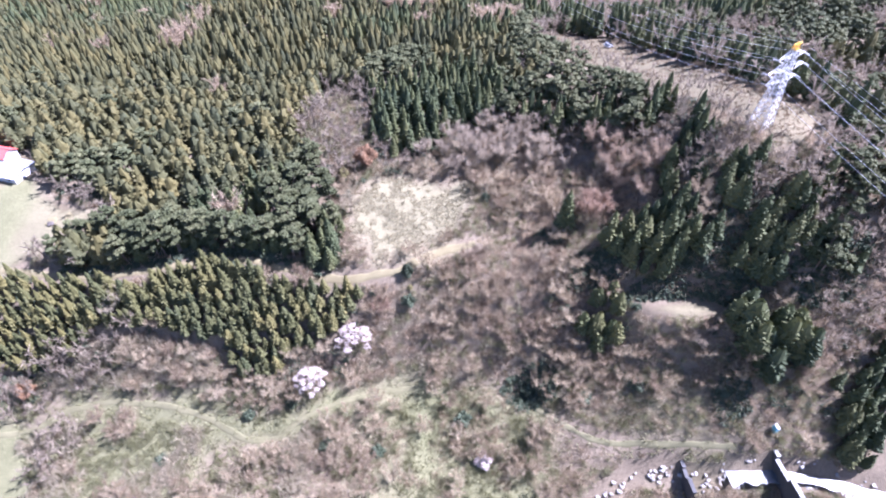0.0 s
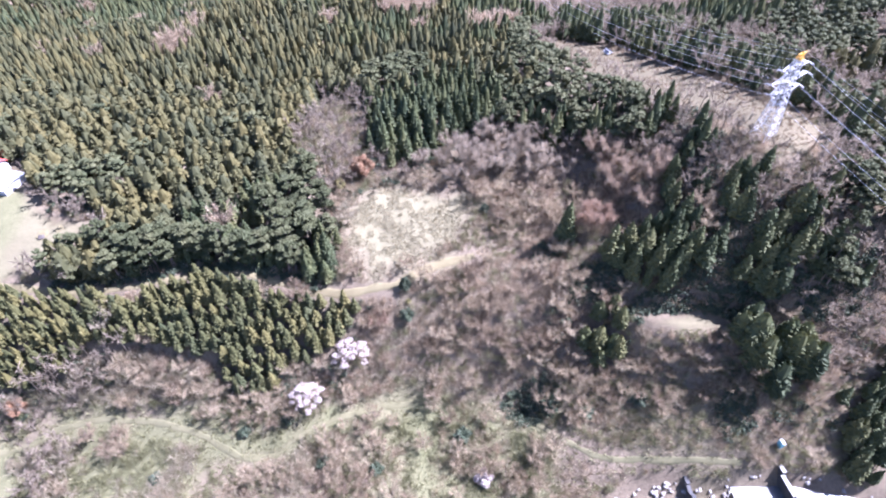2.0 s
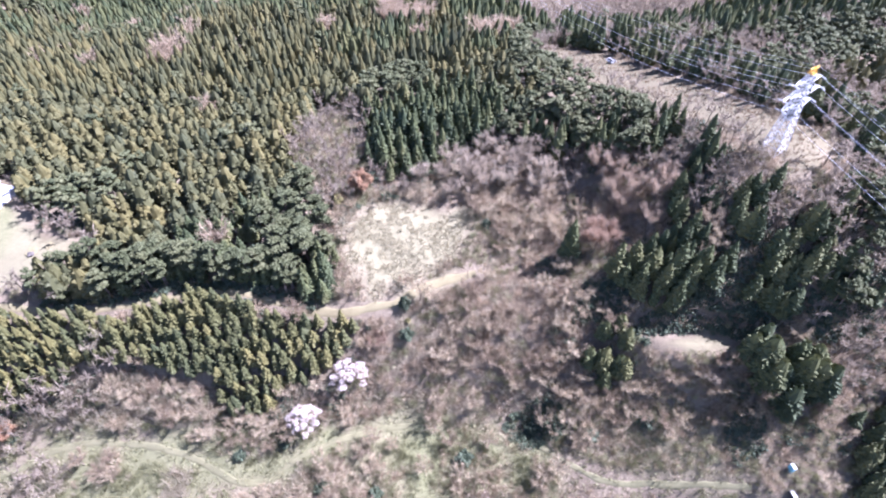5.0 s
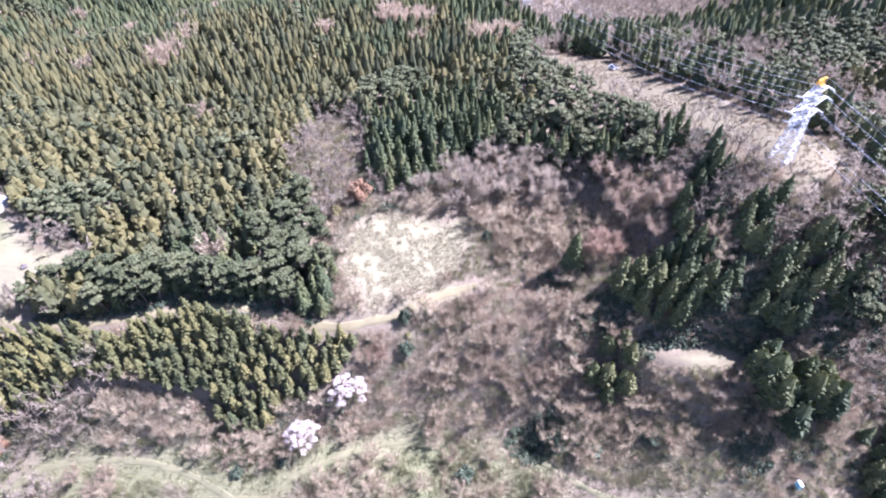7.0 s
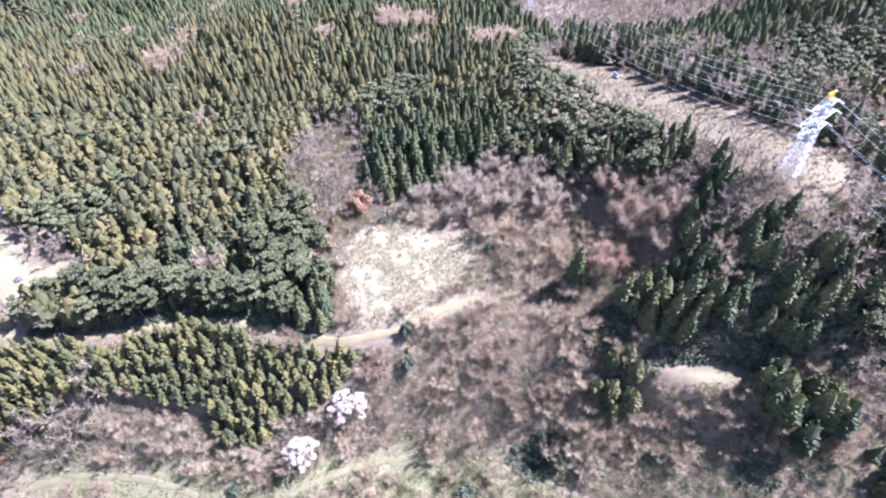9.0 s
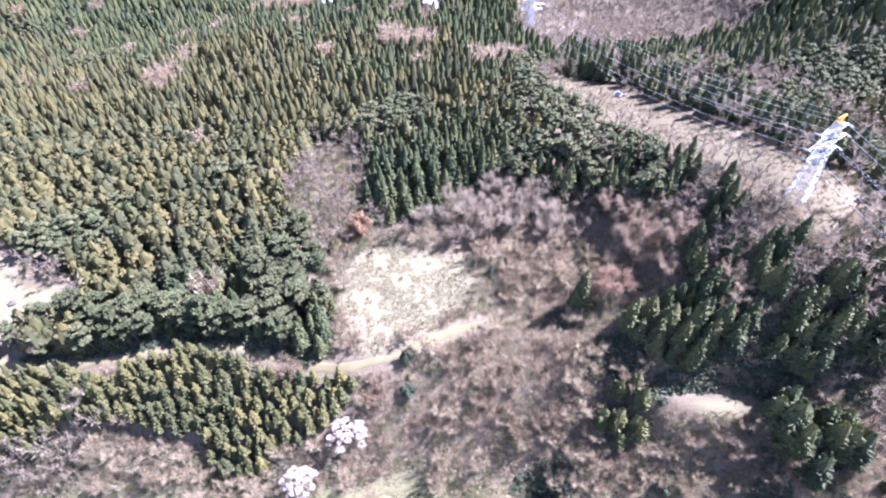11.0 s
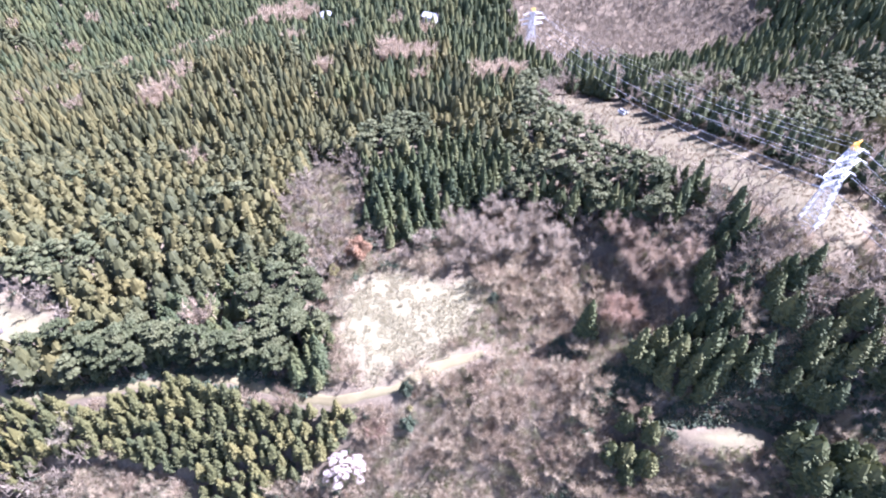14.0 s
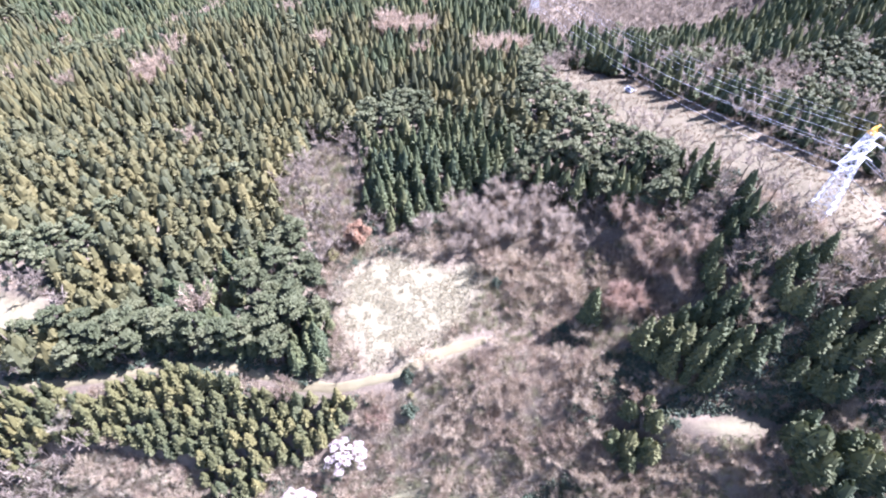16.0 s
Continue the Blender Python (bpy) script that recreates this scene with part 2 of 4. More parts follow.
def to_segment(x, y, x0, y0, x1, y1):
    dx, dy = x1 - x0, y1 - y0
    u = np.clip(((x - x0) * dx + (y - y0) * dy) / (dx * dx + dy * dy), 0, 1)
    return np.hypot(x - x0 - u * dx, y - y0 - u * dy)


def to_line(line, x, y):
    d = np.full(np.shape(x), 1e9)
    for (x0, y0), (x1, y1) in zip(line, line[1:]):
        d = np.minimum(d, to_segment(x, y, x0, y0, x1, y1))
    return d


CLEARING = [(-23, 153), (-12, 152), (0, 148), (10, 149), (8, 140), (3, 133), (-8, 126), (-16, 123), (-22, 120), (-26, 127), (-31, 131), (-31, 143)]
ROAD = [(-146, 121), (-119, 118), (-103, 118), (-83, 120), (-62, 120), (-48, 117), (-41, 115), (-31, 115), (-21, 117), (-14, 118), (-8, 122), (3, 126), (12, 128)]
PATCH = [(54, 107), (62, 102), (75, 99), (88, 99), (82, 103), (74, 105), (65, 104)]
TRACK_WEST = [(-150, 80), (-134, 82), (-124, 87), (-109, 89), (-89, 87), (-76, 84), (-62, 77), (-52, 77), (-44, 83), (-34, 87), (-19, 91), (-8, 93)]
TRACK_EAST = [(25, 89), (30, 84), (38, 79), (47, 75), (64, 74), (80, 73), (90, 72)]
STREAM = [(40, 56), (47, 61), (58, 67), (68, 68), (79, 65), (86, 66), (95, 67), (104, 66), (112, 65), (123, 62), (140, 57)]
FIELD = [(-230, 150), (-164, 157), (-153, 163), (-145, 152), (-138, 148), (-117, 141), (-119, 136), (-131, 131), (-137, 126), (-146, 117), (-230, 112)]
YARD = [(-230, 185), (-175, 178), (-158, 173), (-153, 163), (-164, 157), (-230, 150)]
CORRIDOR = [(51, 267), (74, 234), (84, 212), (93, 196), (98, 174), (103, 161), (114, 150), (114, 142), (105, 134), (98, 128), (96, 138), (90, 146), (81, 168), (73, 181), (66, 193), (55, 214), (46, 240)]
PLANTATION = [(-150, 119), (-119, 117), (-107, 116), (-97, 113), (-81, 118), (-71, 118), (-59, 115), (-46, 112), (-27, 112), (-27, 106), (-35, 100), (-48, 100), (-50, 94), (-64, 94), (-73, 101), (-83, 103), (-96, 106), (-101, 104), (-113, 104), (-121, 99), (-150, 95)]
FOREST_WEST = [(-420, 190), (-175, 182), (-153, 170), (-142, 156), (-116, 144), (-112, 134), (-128, 124), (-105, 123), (-80, 124), (-59, 122), (-46, 121), (-33, 121), (-34, 134), (-37, 144), (-43, 156), (-59, 181), (-55, 196), (-50, 213), (-38, 213), (-30, 203), (-17, 203), (5, 213), (24, 196), (45, 185), (68, 165), (71, 178), (78, 191), (70, 211), (62, 235), (53, 262), (60, 310), (45, 346), (60, 520), (-420, 520)]
GROVE_NORTH = [(-30, 204), (-17, 204), (5, 214), (24, 196), (35, 187), (66, 166), (63, 154), (40, 164), (23, 175), (13, 173), (4, 170), (-4, 166), (-17, 159), (-27, 170)]
GROVE_EAST = [(71, 178), (79, 173), (87, 145), (93, 132), (88, 119), (78, 114), (71, 110), (67, 107), (60, 112), (51, 117), (52, 127), (65, 127), (70, 140), (66, 159)]
GROVE_SLOPE = [(87, 114), (93, 117), (103, 113), (106, 104), (98, 101), (88, 106)]
GROVE_LOW = [(84, 100), (93, 100), (102, 99), (106, 94), (106, 86), (99, 85), (92, 87), (87, 93)]
GROVE_RIGHT = [(94, 117), (102, 124), (109, 131), (120, 140), (150, 130), (150, 104), (115, 101), (100, 103), (101, 111)]
GREY_TREES = [(-12, 158), (-4, 166), (4, 170), (13, 172), (23, 174), (39, 163), (39, 150), (22, 152), (3, 151)]
PINK_TREES = [(46, 160), (62, 153), (70, 142), (64, 131), (52, 138), (47, 148)]
GROVE_CORNER = [(116, 84), (131, 92), (150, 92), (150, 56), (131, 56), (117, 68)]
GROVE_SMALL = [(40, 106), (47, 108), (53, 107), (55, 101), (54, 96), (45, 98)]
FOREST_EAST = [(64, 315), (57, 262), (76, 235), (86, 213), (95, 196), (100, 176), (105, 165), (119, 153), (121, 140), (150, 128), (260, 130), (330, 300), (260, 330), (166, 332), (142, 315), (69, 323)]
BARE_STRIP = [(-58, 182), (-52, 221), (-37, 215), (-28, 174), (-17, 156), (-30, 151), (-43, 164)]
HILL_BARE = [(45, 520), (47, 346), (69, 323), (142, 315), (166, 332), (176, 345), (260, 520)]
PINES = [(60, 198, 14, 26), (-20, 219, 15, 12), (51, 199, 16, 22), (-48, 140, 10, 18), (-95, 128, 18, 5), (-65, 126, 14, 4), (-125, 160, 18, 9), (-50, 190, 9, 16), (115, 204, 22, 20), (150, 214, 34, 22), (95, 242, 14, 12), (150, 160, 26, 14)]
TAN_SPOTS = [(-92, 411, 14, 7), (-118, 436, 20, 10), (-60, 440, 10, 8), (-140, 283, 7), (-28, 326, 9), (-12, 322, 7), (-62, 311, 5), (-153, 400, 8), (-170, 396, 6), (25, 285, 7), (33, 276, 5), (-205, 380, 6)]


def sheet():
    """The ground: fine where the camera looks, ever coarser towards the horizon."""
    def steps(lo, hi, fine, reach):
        mid = list(np.arange(lo, hi + 0.1, fine))
        out, d = [], fine
        while not out or out[-1] < reach:
            d *= 1.35
            out.append((out[-1] if out else 0) + d)
        return np.array([lo - o for o in reversed(out)] + mid + [hi + o for o in out])
    xs, ys = steps(-250, 230, 2.0, 2600), steps(36, 420, 2.0, 2600)
    X, Y = np.meshgrid(xs, ys)
    x, y = X.ravel(), Y.ravel()
    z = height(x, y)
    z = z - 1.7 * smooth(5.0, 2.0, to_line(STREAM, x, y))
    wob = 5 * (rough(x, y, 5, 2) - 0.5) + 3 * (rough(x, y, 2.2, 3) - 0.5)
    straw = smooth(-3.5, 3, inside(CLEARING, x, y) + wob)
    straw = np.maximum(straw, 0.55 * smooth(-22, -4, inside(CLEARING, x, y) + 3 * wob) * smooth(0.2, 0.7, rough(x, y, 9, 8)))
    straw = np.maximum(straw, 0.32 * smooth(-2, 2, inside(CORRIDOR, x, y) + wob))
    straw = np.maximum(straw, 0.8 * smooth(-1, 3, inside(FIELD, x, y) + wob) * smooth(-152, -140, x))
    green = 0.9 * smooth(110, 20, x) * smooth(96, 84, y + 2 * wob) * smooth(0.2, 0.5, rough(x, y, 22, 9)) + 0.7 * smooth(14, 4, np.hypot((x + 10) / 2.2, y - 88) + wob)
    green = np.maximum(green, 0.9 * smooth(-1, 3, inside(FIELD, x, y)) * smooth(-138, -146, x + wob))
    green = np.maximum(green, 0.7 * smooth(-1, 3, inside(BARE_STRIP, x, y)))
    straw = np.maximum(straw, 0.12 * smooth(-2, 3, inside(BARE_STRIP, x, y) + wob))
    straw = np.maximum(straw, 0.75 * smooth(-0.5, 1.5, inside(PATCH, x, y) + 0.4 * wob))
    earth = smooth(-1.5, 1.5, inside(PATCH, x, y) + 0.4 * wob)
    earth = np.maximum(earth, smooth(-1, 2, inside(FIELD, x, y)) * smooth(-148, -138, x + wob))
    earth = np.maximum(earth, 0.7 * smooth(-2, 2, inside(CORRIDOR, x, y) + wob))
    earth = np.maximum(earth, smooth(-1, 2, inside(YARD, x, y)))
    n, k = len(xs), len(ys)
    i = np.arange(n * k).reshape(k, n)
    quads = np.stack([i[:-1, :-1], i[:-1, 1:], i[1:, 1:], i[1:, :-1]], -1).reshape(-1, 4)
    me = raw_mesh("ground", np.stack([x, y, z], 1), quads, GROUND, smooth_shade=True)
    col = me.color_attributes.new("cover", "FLOAT_COLOR", "POINT")
    col.data.foreach_set("color", np.stack([straw, np.clip(green, 0, 1), earth, np.ones_like(x)], 1).astype(np.float32).ravel())
    return tagged(new("ground", me), "hilly ground with brown leaf litter and dry grass", "ground", kind="structure")


def raw_mesh(name, verts, faces, mat, tone=None, smooth_shade=False):
    me = bpy.data.meshes.new(name)
    verts, faces = np.asarray(verts, np.float32), np.asarray(faces, np.int32)
    side = faces.shape[1]
    me.vertices.add(len(verts)), me.loops.add(faces.size), me.polygons.add(len(faces))
    me.vertices.foreach_set("co", verts.ravel())
    me.loops.foreach_set("vertex_index", faces.ravel())
    me.polygons.foreach_set("loop_start", np.arange(0, faces.size, side, dtype=np.int32))
    me.polygons.foreach_set("use_smooth", np.full(len(faces), smooth_shade))
    me.materials.append(mat)
    if tone is not None:
        me.attributes.new("tone", "FLOAT", "POINT").data.foreach_set("value", np.asarray(tone, np.float32))
    me.update(calc_edges=True)
    return me


sheet()


def ribbon(name, line, width, mat, label, lift=0.12, level=False):
    """A road draped over the ground, with uneven edges."""
    pts = []
    for (x0, y0), (x1, y1) in zip(line, line[1:]):
        k = max(2, int(math.hypot(x1 - x0, y1 - y0) / 1.2))
        pts += [(x0 + (x1 - x0) * i / k, y0 + (y1 - y0) * i / k) for i in range(k)]
    p = np.array(pts)
    for _ in range(5):
        p[1:-1] = (p[:-2] + 2 * p[1:-1] + p[2:]) / 4
    d = np.gradient(p, axis=0)
    nrm = np.stack([-d[:, 1], d[:, 0]], 1) / np.linalg.norm(d, axis=1)[:, None]
    across = np.linspace(-1, 1, 7)
    V = []
    for j, a in enumerate(across):
        w = width / 2 * (1 + 0.8 * (rough(p[:, 0], p[:, 1], 3.0, 20 + (a > 0)) - 0.5))
        q = p + nrm * (a * w)[:, None]
        z = height(q[:, 0], q[:, 1]) + lift + 0.10 * (1 - a * a) - 0.35 * (abs(a) > 0.9)
        if level:
            z = np.convolve(np.pad(height(p[:, 0], p[:, 1]), 8, "edge"), np.ones(17) / 17, "valid") + lift
        V.append(np.stack([q[:, 0], q[:, 1], z], 1))
    n = len(p)
    V = np.concatenate(V)
    i = np.arange(7 * n).reshape(7, n)
    F = np.stack([i[:-1, :-1], i[:-1, 1:], i[1:, 1:], i[1:, :-1]], -1).reshape(-1, 4)
    return tagged(new(name, raw_mesh(name, V, F, mat, smooth_shade=True)), label, "road", kind="structure")


ribbon("road", ROAD, 2.7, DIRT, "pale dirt forest road between dark conifers")
ribbon("track_west", TRACK_WEST, 2.2, TRACKMAT, "faint grassy track through brown scrub")
ribbon("track_east", TRACK_EAST, 1.7, TRACKMAT, "narrow pale track above the stream")
ribbon("stream_water", STREAM[5:], 6.0, WATER, "glaring shallow stream water", lift=-0.9, level=True)

# ---------------------------------------------------------------- plants
rng = np.random.default_rng(7)


def tufts(C, D, L, W):
    """Small pointed sprays: four-sided, open below. C centres, D directions, L lengths, W widths."""
    n = len(C)
    D = D / np.linalg.norm(D, axis=1)[:, None]
    ref = np.where(np.abs(D[:, 2:3]) > 0.9, [[1.0, 0, 0]], [[0, 0, 1.0]])
    U = np.cross(D, ref)
    U /= np.linalg.norm(U, axis=1)[:, None]
    Q = np.cross(D, U)
    s = rng.uniform(0, 6.28, n)
    A, B = U * np.cos(s)[:, None] + Q * np.sin(s)[:, None], Q * np.cos(s)[:, None] - U * np.sin(s)[:, None]
    k = rng.uniform(0.7, 1.3, (4, n, 1)) * W[:, None]
    V = np.stack([C + A * k[0], C + B * k[1], C - A * k[2], C - B * k[3], C + D * L[:, None]], 1)
    T = np.array([(0, 1, 4), (1, 2, 4), (2, 3, 4), (3, 0, 4)])
    return V.reshape(-1, 3), (T[None] + 5 * np.arange(n)[:, None, None]).reshape(-1, 3)


def slivers(P, Q, w):
    """Thin twigs: one narrow triangle each from P to Q."""
    n = len(P)
    side = np.cross(Q - P, rng.normal(size=(n, 3)))
    side *= (w / 2 / np.linalg.norm(side, axis=1))[:, None]
    return np.stack([P - side, P + side, Q], 1).reshape(-1, 3), np.arange(3 * n).reshape(n, 3)


def tube(points, radii, sides=5):
    pts = np.asarray(points, float)
    V, F = [], []
    for i, (p, r) in enumerate(zip(pts, radii)):
        d = pts[min(i + 1, len(pts) - 1)] - pts[max(i - 1, 0)]
        d /= np.linalg.norm(d)
        u = np.cross(d, (0, 1, 0) if abs(d[2]) > 0.7 else (0, 0, 1))
        u /= np.linalg.norm(u)
        v = np.cross(d, u)
        V += [p + r * (math.cos(a) * u + math.sin(a) * v) for a in np.arange(sides) * 2 * math.pi / sides]
    for i in range(len(pts) - 1):
        for j in range(sides):
            a, b = i * sides + j, i * sides + (j + 1) % sides
            F += [(a, b, b + sides), (a, b + sides, a + sides)]
    return np.array(V), np.array(F)


def joined(parts):
    V, F, n = [], [], 0
    for v, f in parts:
        V.append(v), F.append(np.asarray(f) + n)
        n += len(v)
    return np.concatenate(V), np.concatenate(F)


def cedar(h, r, count, fat=1.0, sides=7, power=0.6, rings=7):
    """Trunk and crown of a planted cedar: a lumpy cone with sprays standing a little out of it."""
    trunk = tube([(0, 0, -0.6), (0.05, 0, h * 0.35), (0, 0.04, h * 0.9)], [0.24, 0.17, 0.03])
    phase = rng.uniform(0, 6.28)

    def profile(u, ang):
        lump = 1 + 0.13 * np.sin(2 * ang + phase + 5 * u) + 0.09 * np.sin(5 * ang - 9 * u + phase)
        return r * np.clip(1.02 - u, 0, 1) ** power * lump * np.clip((u - 0.01) / 0.14, 0.5, 1)
    lev = np.linspace(0.06, 0.985, rings)
    core = tube([(0, 0, t * h) for t in lev], np.ones(rings), sides)
    ang = np.arctan2(core[0][:, 1], core[0][:, 0])
    u = core[0][:, 2] / h
    rad = 0.84 * profile(u, ang) * rng.uniform(0.84, 1.1, len(u))
    core[0][:, 0], core[0][:, 1] = np.cos(ang) * rad, np.sin(ang) * rad
    core[0][:, 2] += rng.normal(0, 0.025 * h, len(u)) * (u < 0.9)
    u = 0.09 + (1 - np.sqrt(rng.uniform(0, 1, count))) * 0.88
    ang = np.arange(count) * 2.39996 + rng.uniform(-0.5, 0.5, count)
    prof = profile(u, ang) * rng.uniform(0.85, 1.12, count)
    out = np.stack([np.cos(ang), np.sin(ang), np.zeros(count)], 1)
    C = out * (prof * 0.72)[:, None] + np.array([0, 0, 1.0]) * (u * h)[:, None]
    D = out + np.stack([rng.normal(0, 0.15, count), rng.normal(0, 0.15, count), 0.12 + 0.6 * u], 1)
    leaf = tufts(C, D, prof * 0.32 + 0.25, (0.22 + 0.2 * prof) * fat)
    top = tufts(np.array([[0, 0, h * 0.92]]), np.array([[0, 0, 1.0]]), np.array([h * 0.08 + 0.4]), np.array([0.34]))
    return trunk, joined([leaf, core, top])


def pine(h, r, count):
    """Trunk with bare limbs, and a crown of rounded clumps."""
    lean = rng.normal(0, 0.05, 2)
    stems, clumps = [tube([(0, 0, -0.6), (lean[0] * h * 0.5, lean[1] * h * 0.5, h * 0.5), (lean[0] * h, lean[1] * h, h * 0.92)], [0.26, 0.19, 0.05])], []
    heads = 8
    for i in range(heads):
        u = 0.42 + 0.55 * (i + 0.5) / heads
        a = i * 2.4 + rng.uniform(-0.4, 0.4)
        d = r * rng.uniform(0.35, 0.75) * (1 - max(0, u - 0.7) * 2.2)
        c = np.array([math.cos(a) * d + lean[0] * h * u, math.sin(a) * d + lean[1] * h * u, h * u])
        stems.append(tube([(lean[0] * h * u, lean[1] * h * u, h * (u - 0.12)), c], [0.07, 0.03], 3))
        k = max(6, count // heads)
        D = rng.normal(size=(k, 3))
        D[:, 2] = np.abs(D[:, 2]) * 0.9 + 0.25
        D /= np.linalg.norm(D, axis=1)[:, None]
        s = r * rng.uniform(0.34, 0.5)
        clumps.append(tufts(c + D * s * np.array([0.75, 0.75, 0.35]), D + rng.normal(0, 0.25, D.shape), rng.uniform(0.25, 0.45, k) * s + 0.2, np.full(k, (0.30 * s + 0.12) * math.sqrt(10 / k) + 0.06)))
        V, F = tube([c + (0, 0, -0.25 * s), c + (0, 0, 0.05 * s), c + (0, 0, 0.4 * s)], [0.55 * s, 0.78 * s, 0.22 * s], 5)
        clumps.append((V + rng.normal(0, 0.07, V.shape), F))
    return joined(stems), joined(clumps)


def bare(h, r, count, thick=0.085, limbs=9):
    """Trunk with limbs, and a crown of fine leafless twigs."""
    stems, P, Q = [], [], []
    fork = h * rng.uniform(0.22, 0.35)
    stems.append(tube([(0, 0, -0.5), (0, 0, fork), (rng.normal(0, 0.2), rng.normal(0, 0.2), h * 0.75)], [0.20, 0.14, 0.03], 5))
    ends = []
    for i in range(limbs):
        a, u = i * 2.4 + rng.uniform(-0.4, 0.4), rng.uniform(0.0, 0.35)
        base = np.array([0, 0, fork + u * h * 0.8])
        spread = r * rng.uniform(0.45, 0.8)
        tip = np.array([math.cos(a) * spread, math.sin(a) * spread, h * rng.uniform(0.62, 0.9)])
        mid = base * 0.5 + tip * 0.5 + np.array([math.cos(a), math.sin(a), -0.6]) * 0.12 * r
        stems.append(tube([base, mid, tip], [0.10, 0.06, 0.02], 3))
        ends += [(base, mid), (mid, tip), (mid, tip)]
    for k in range(count):
        b, t = ends[rng.integers(len(ends))]
        p = b + (t - b) * rng.uniform(0.1, 1.0)
        d = np.array([p[0] * 0.8, p[1] * 0.8, 0.55 * r]) / r + rng.normal(0, 0.45, 3)
        d /= np.linalg.norm(d)
        L = rng.uniform(0.18, 0.42) * r + 0.3
        P.append(p), Q.append(p + d * L)
        if k % 2:
            p2 = p + d * L * rng.uniform(0.3, 0.7)
            d2 = d + rng.normal(0, 0.5, 3)
            P.append(p2), Q.append(p2 + d2 * L * 0.6)
    P, Q = np.array(P), np.array(Q)
    return joined(stems), slivers(P, Q, rng.uniform(0.7, 1.3, len(P)) * thick)


def shrub(h, r, count, thick=0.07):
    a, t = rng.uniform(0, 6.28, count), rng.uniform(0.1, 1.0, count)
    b = a + rng.normal(0, 0.9, count)
    P = np.stack([np.cos(b) * r * 0.75 * t, np.sin(b) * r * 0.75 * t, np.full(count, -0.1)], 1)
    Q = np.stack([np.cos(a) * r * t, np.sin(a) * r * t, h * (1.05 - 0.5 * t * t) * rng.uniform(0.7, 1.1, count)], 1)
    s = count // 2
    P2 = P[:s] + (Q[:s] - P[:s]) * rng.uniform(0.35, 0.75, (s, 1))
    Q2 = P2 + rng.normal(0, 0.35, (s, 3)) * r + np.array([0, 0, 0.3 * h])
    return slivers(np.concatenate([P, P2]), np.concatenate([Q, Q2]), rng.uniform(0.7, 1.3, count + s) * thick)


def leafy(h, r, count, fine=1.0):
    """A rounded leafy bush."""
    D = rng.normal(size=(count, 3))
    D[:, 2] = np.abs(D[:, 2])
    D /= np.linalg.norm(D, axis=1)[:, None]
    lump = 1 + 0.25 * np.sin(4 * np.arctan2(D[:, 1], D[:, 0]) + 3 * D[:, 2])
    C = D * np.array([r * 0.7, r * 0.7, h * 0.7]) * (lump * rng.uniform(0.8, 1.08, count))[:, None] + (0, 0, 0.1 * h)
    return tufts(C, D + rng.normal(0, 0.35, D.shape), rng.uniform(0.25, 0.45, count) * r * fine, rng.uniform(0.16, 0.27, count) * r * fine)


def grass_tuft(h, r, count):
    a, t = rng.uniform(0, 6.28, count), rng.uniform(0, 1.0, count)
    P = np.stack([np.cos(a) * r * 0.5 * t, np.sin(a) * r * 0.5 * t, np.full(count, -0.08)], 1)
    Q = np.stack([np.cos(a) * r * (0.4 + t), np.sin(a) * r * (0.4 + t), h * rng.uniform(0.5, 1.0, count)], 1)
    return slivers(P, Q, rng.uniform(0.14, 0.30, count))


def scatter(x0, x1, y0, y1, gap, jitter=0.38, seed=0):
    """Points on a jittered, staggered grid."""
    r = np.random.default_rng(seed)
    X, Y = np.meshgrid(np.arange(x0, x1, gap), np.arange(y0, y1, gap * 0.9))
    X = X + (np.arange(X.shape[0]) % 2)[:, None] * gap / 2
    X, Y = X + r.uniform(-jitter, jitter, X.shape) * gap, Y + r.uniform(-jitter, jitter, X.shape) * gap
    return X.ravel(), Y.ravel()


def stuff(name, shapes, x, y, mat, label, category, scale=(0.8, 1.2), flat=None, seed=1, sink=0.0):
    """Many plants of a kind as one mesh."""
    r = np.random.default_rng(seed)
    V, F, tones, n = [], [], [], 0
    which = r.integers(0, len(shapes), len(x))
    z = height(x, y) - sink
    for k, (v, f) in enumerate(shapes):
        i = np.nonzero(which == k)[0]
        if not len(i):
            continue
        a, s, st = r.uniform(0, 6.28, len(i)), r.uniform(*scale, len(i)), r.uniform(0.88, 1.12, len(i))
        c, sn = np.cos(a), np.sin(a)
        W = np.empty((len(i), len(v), 3), np.float32)
        W[:, :, 0] = (v[None, :, 0] * c[:, None] - v[None, :, 1] * sn[:, None]) * s[:, None] + x[i][:, None]
        W[:, :, 1] = (v[None, :, 0] * sn[:, None] + v[None, :, 1] * c[:, None]) * s[:, None] + y[i][:, None]
        W[:, :, 2] = v[None, :, 2] * (s * st)[:, None] + z[i][:, None]
        V.append(W.reshape(-1, 3))
        F.append((f[None] + n + len(v) * np.arange(len(i))[:, None, None]).reshape(-1, 3))
        tones.append(np.repeat(r.uniform(0, 1, len(i)), len(v)))
        n += len(v) * len(i)
    ob = new(name, raw_mesh(name, np.concatenate(V), np.concatenate(F), mat, np.concatenate(tones)))
    return tagged(ob, label, category, kind="stuff")


def part(name, geometry, mat, parent, label=""):
    v, f = geometry
    ob = new(name, raw_mesh(name, v, f, mat, np.zeros(len(v))))
    ob.parent = parent
    return tagged(ob, label)


def plant(name, pieces, label, category, group=""):
    """A tree or bush as a thing: an empty at its foot with its parts."""
    base = tagged(new(name), label, category, group)
    for piece, geometry, mat in pieces:
        part(piece, geometry, mat, base)
    return base


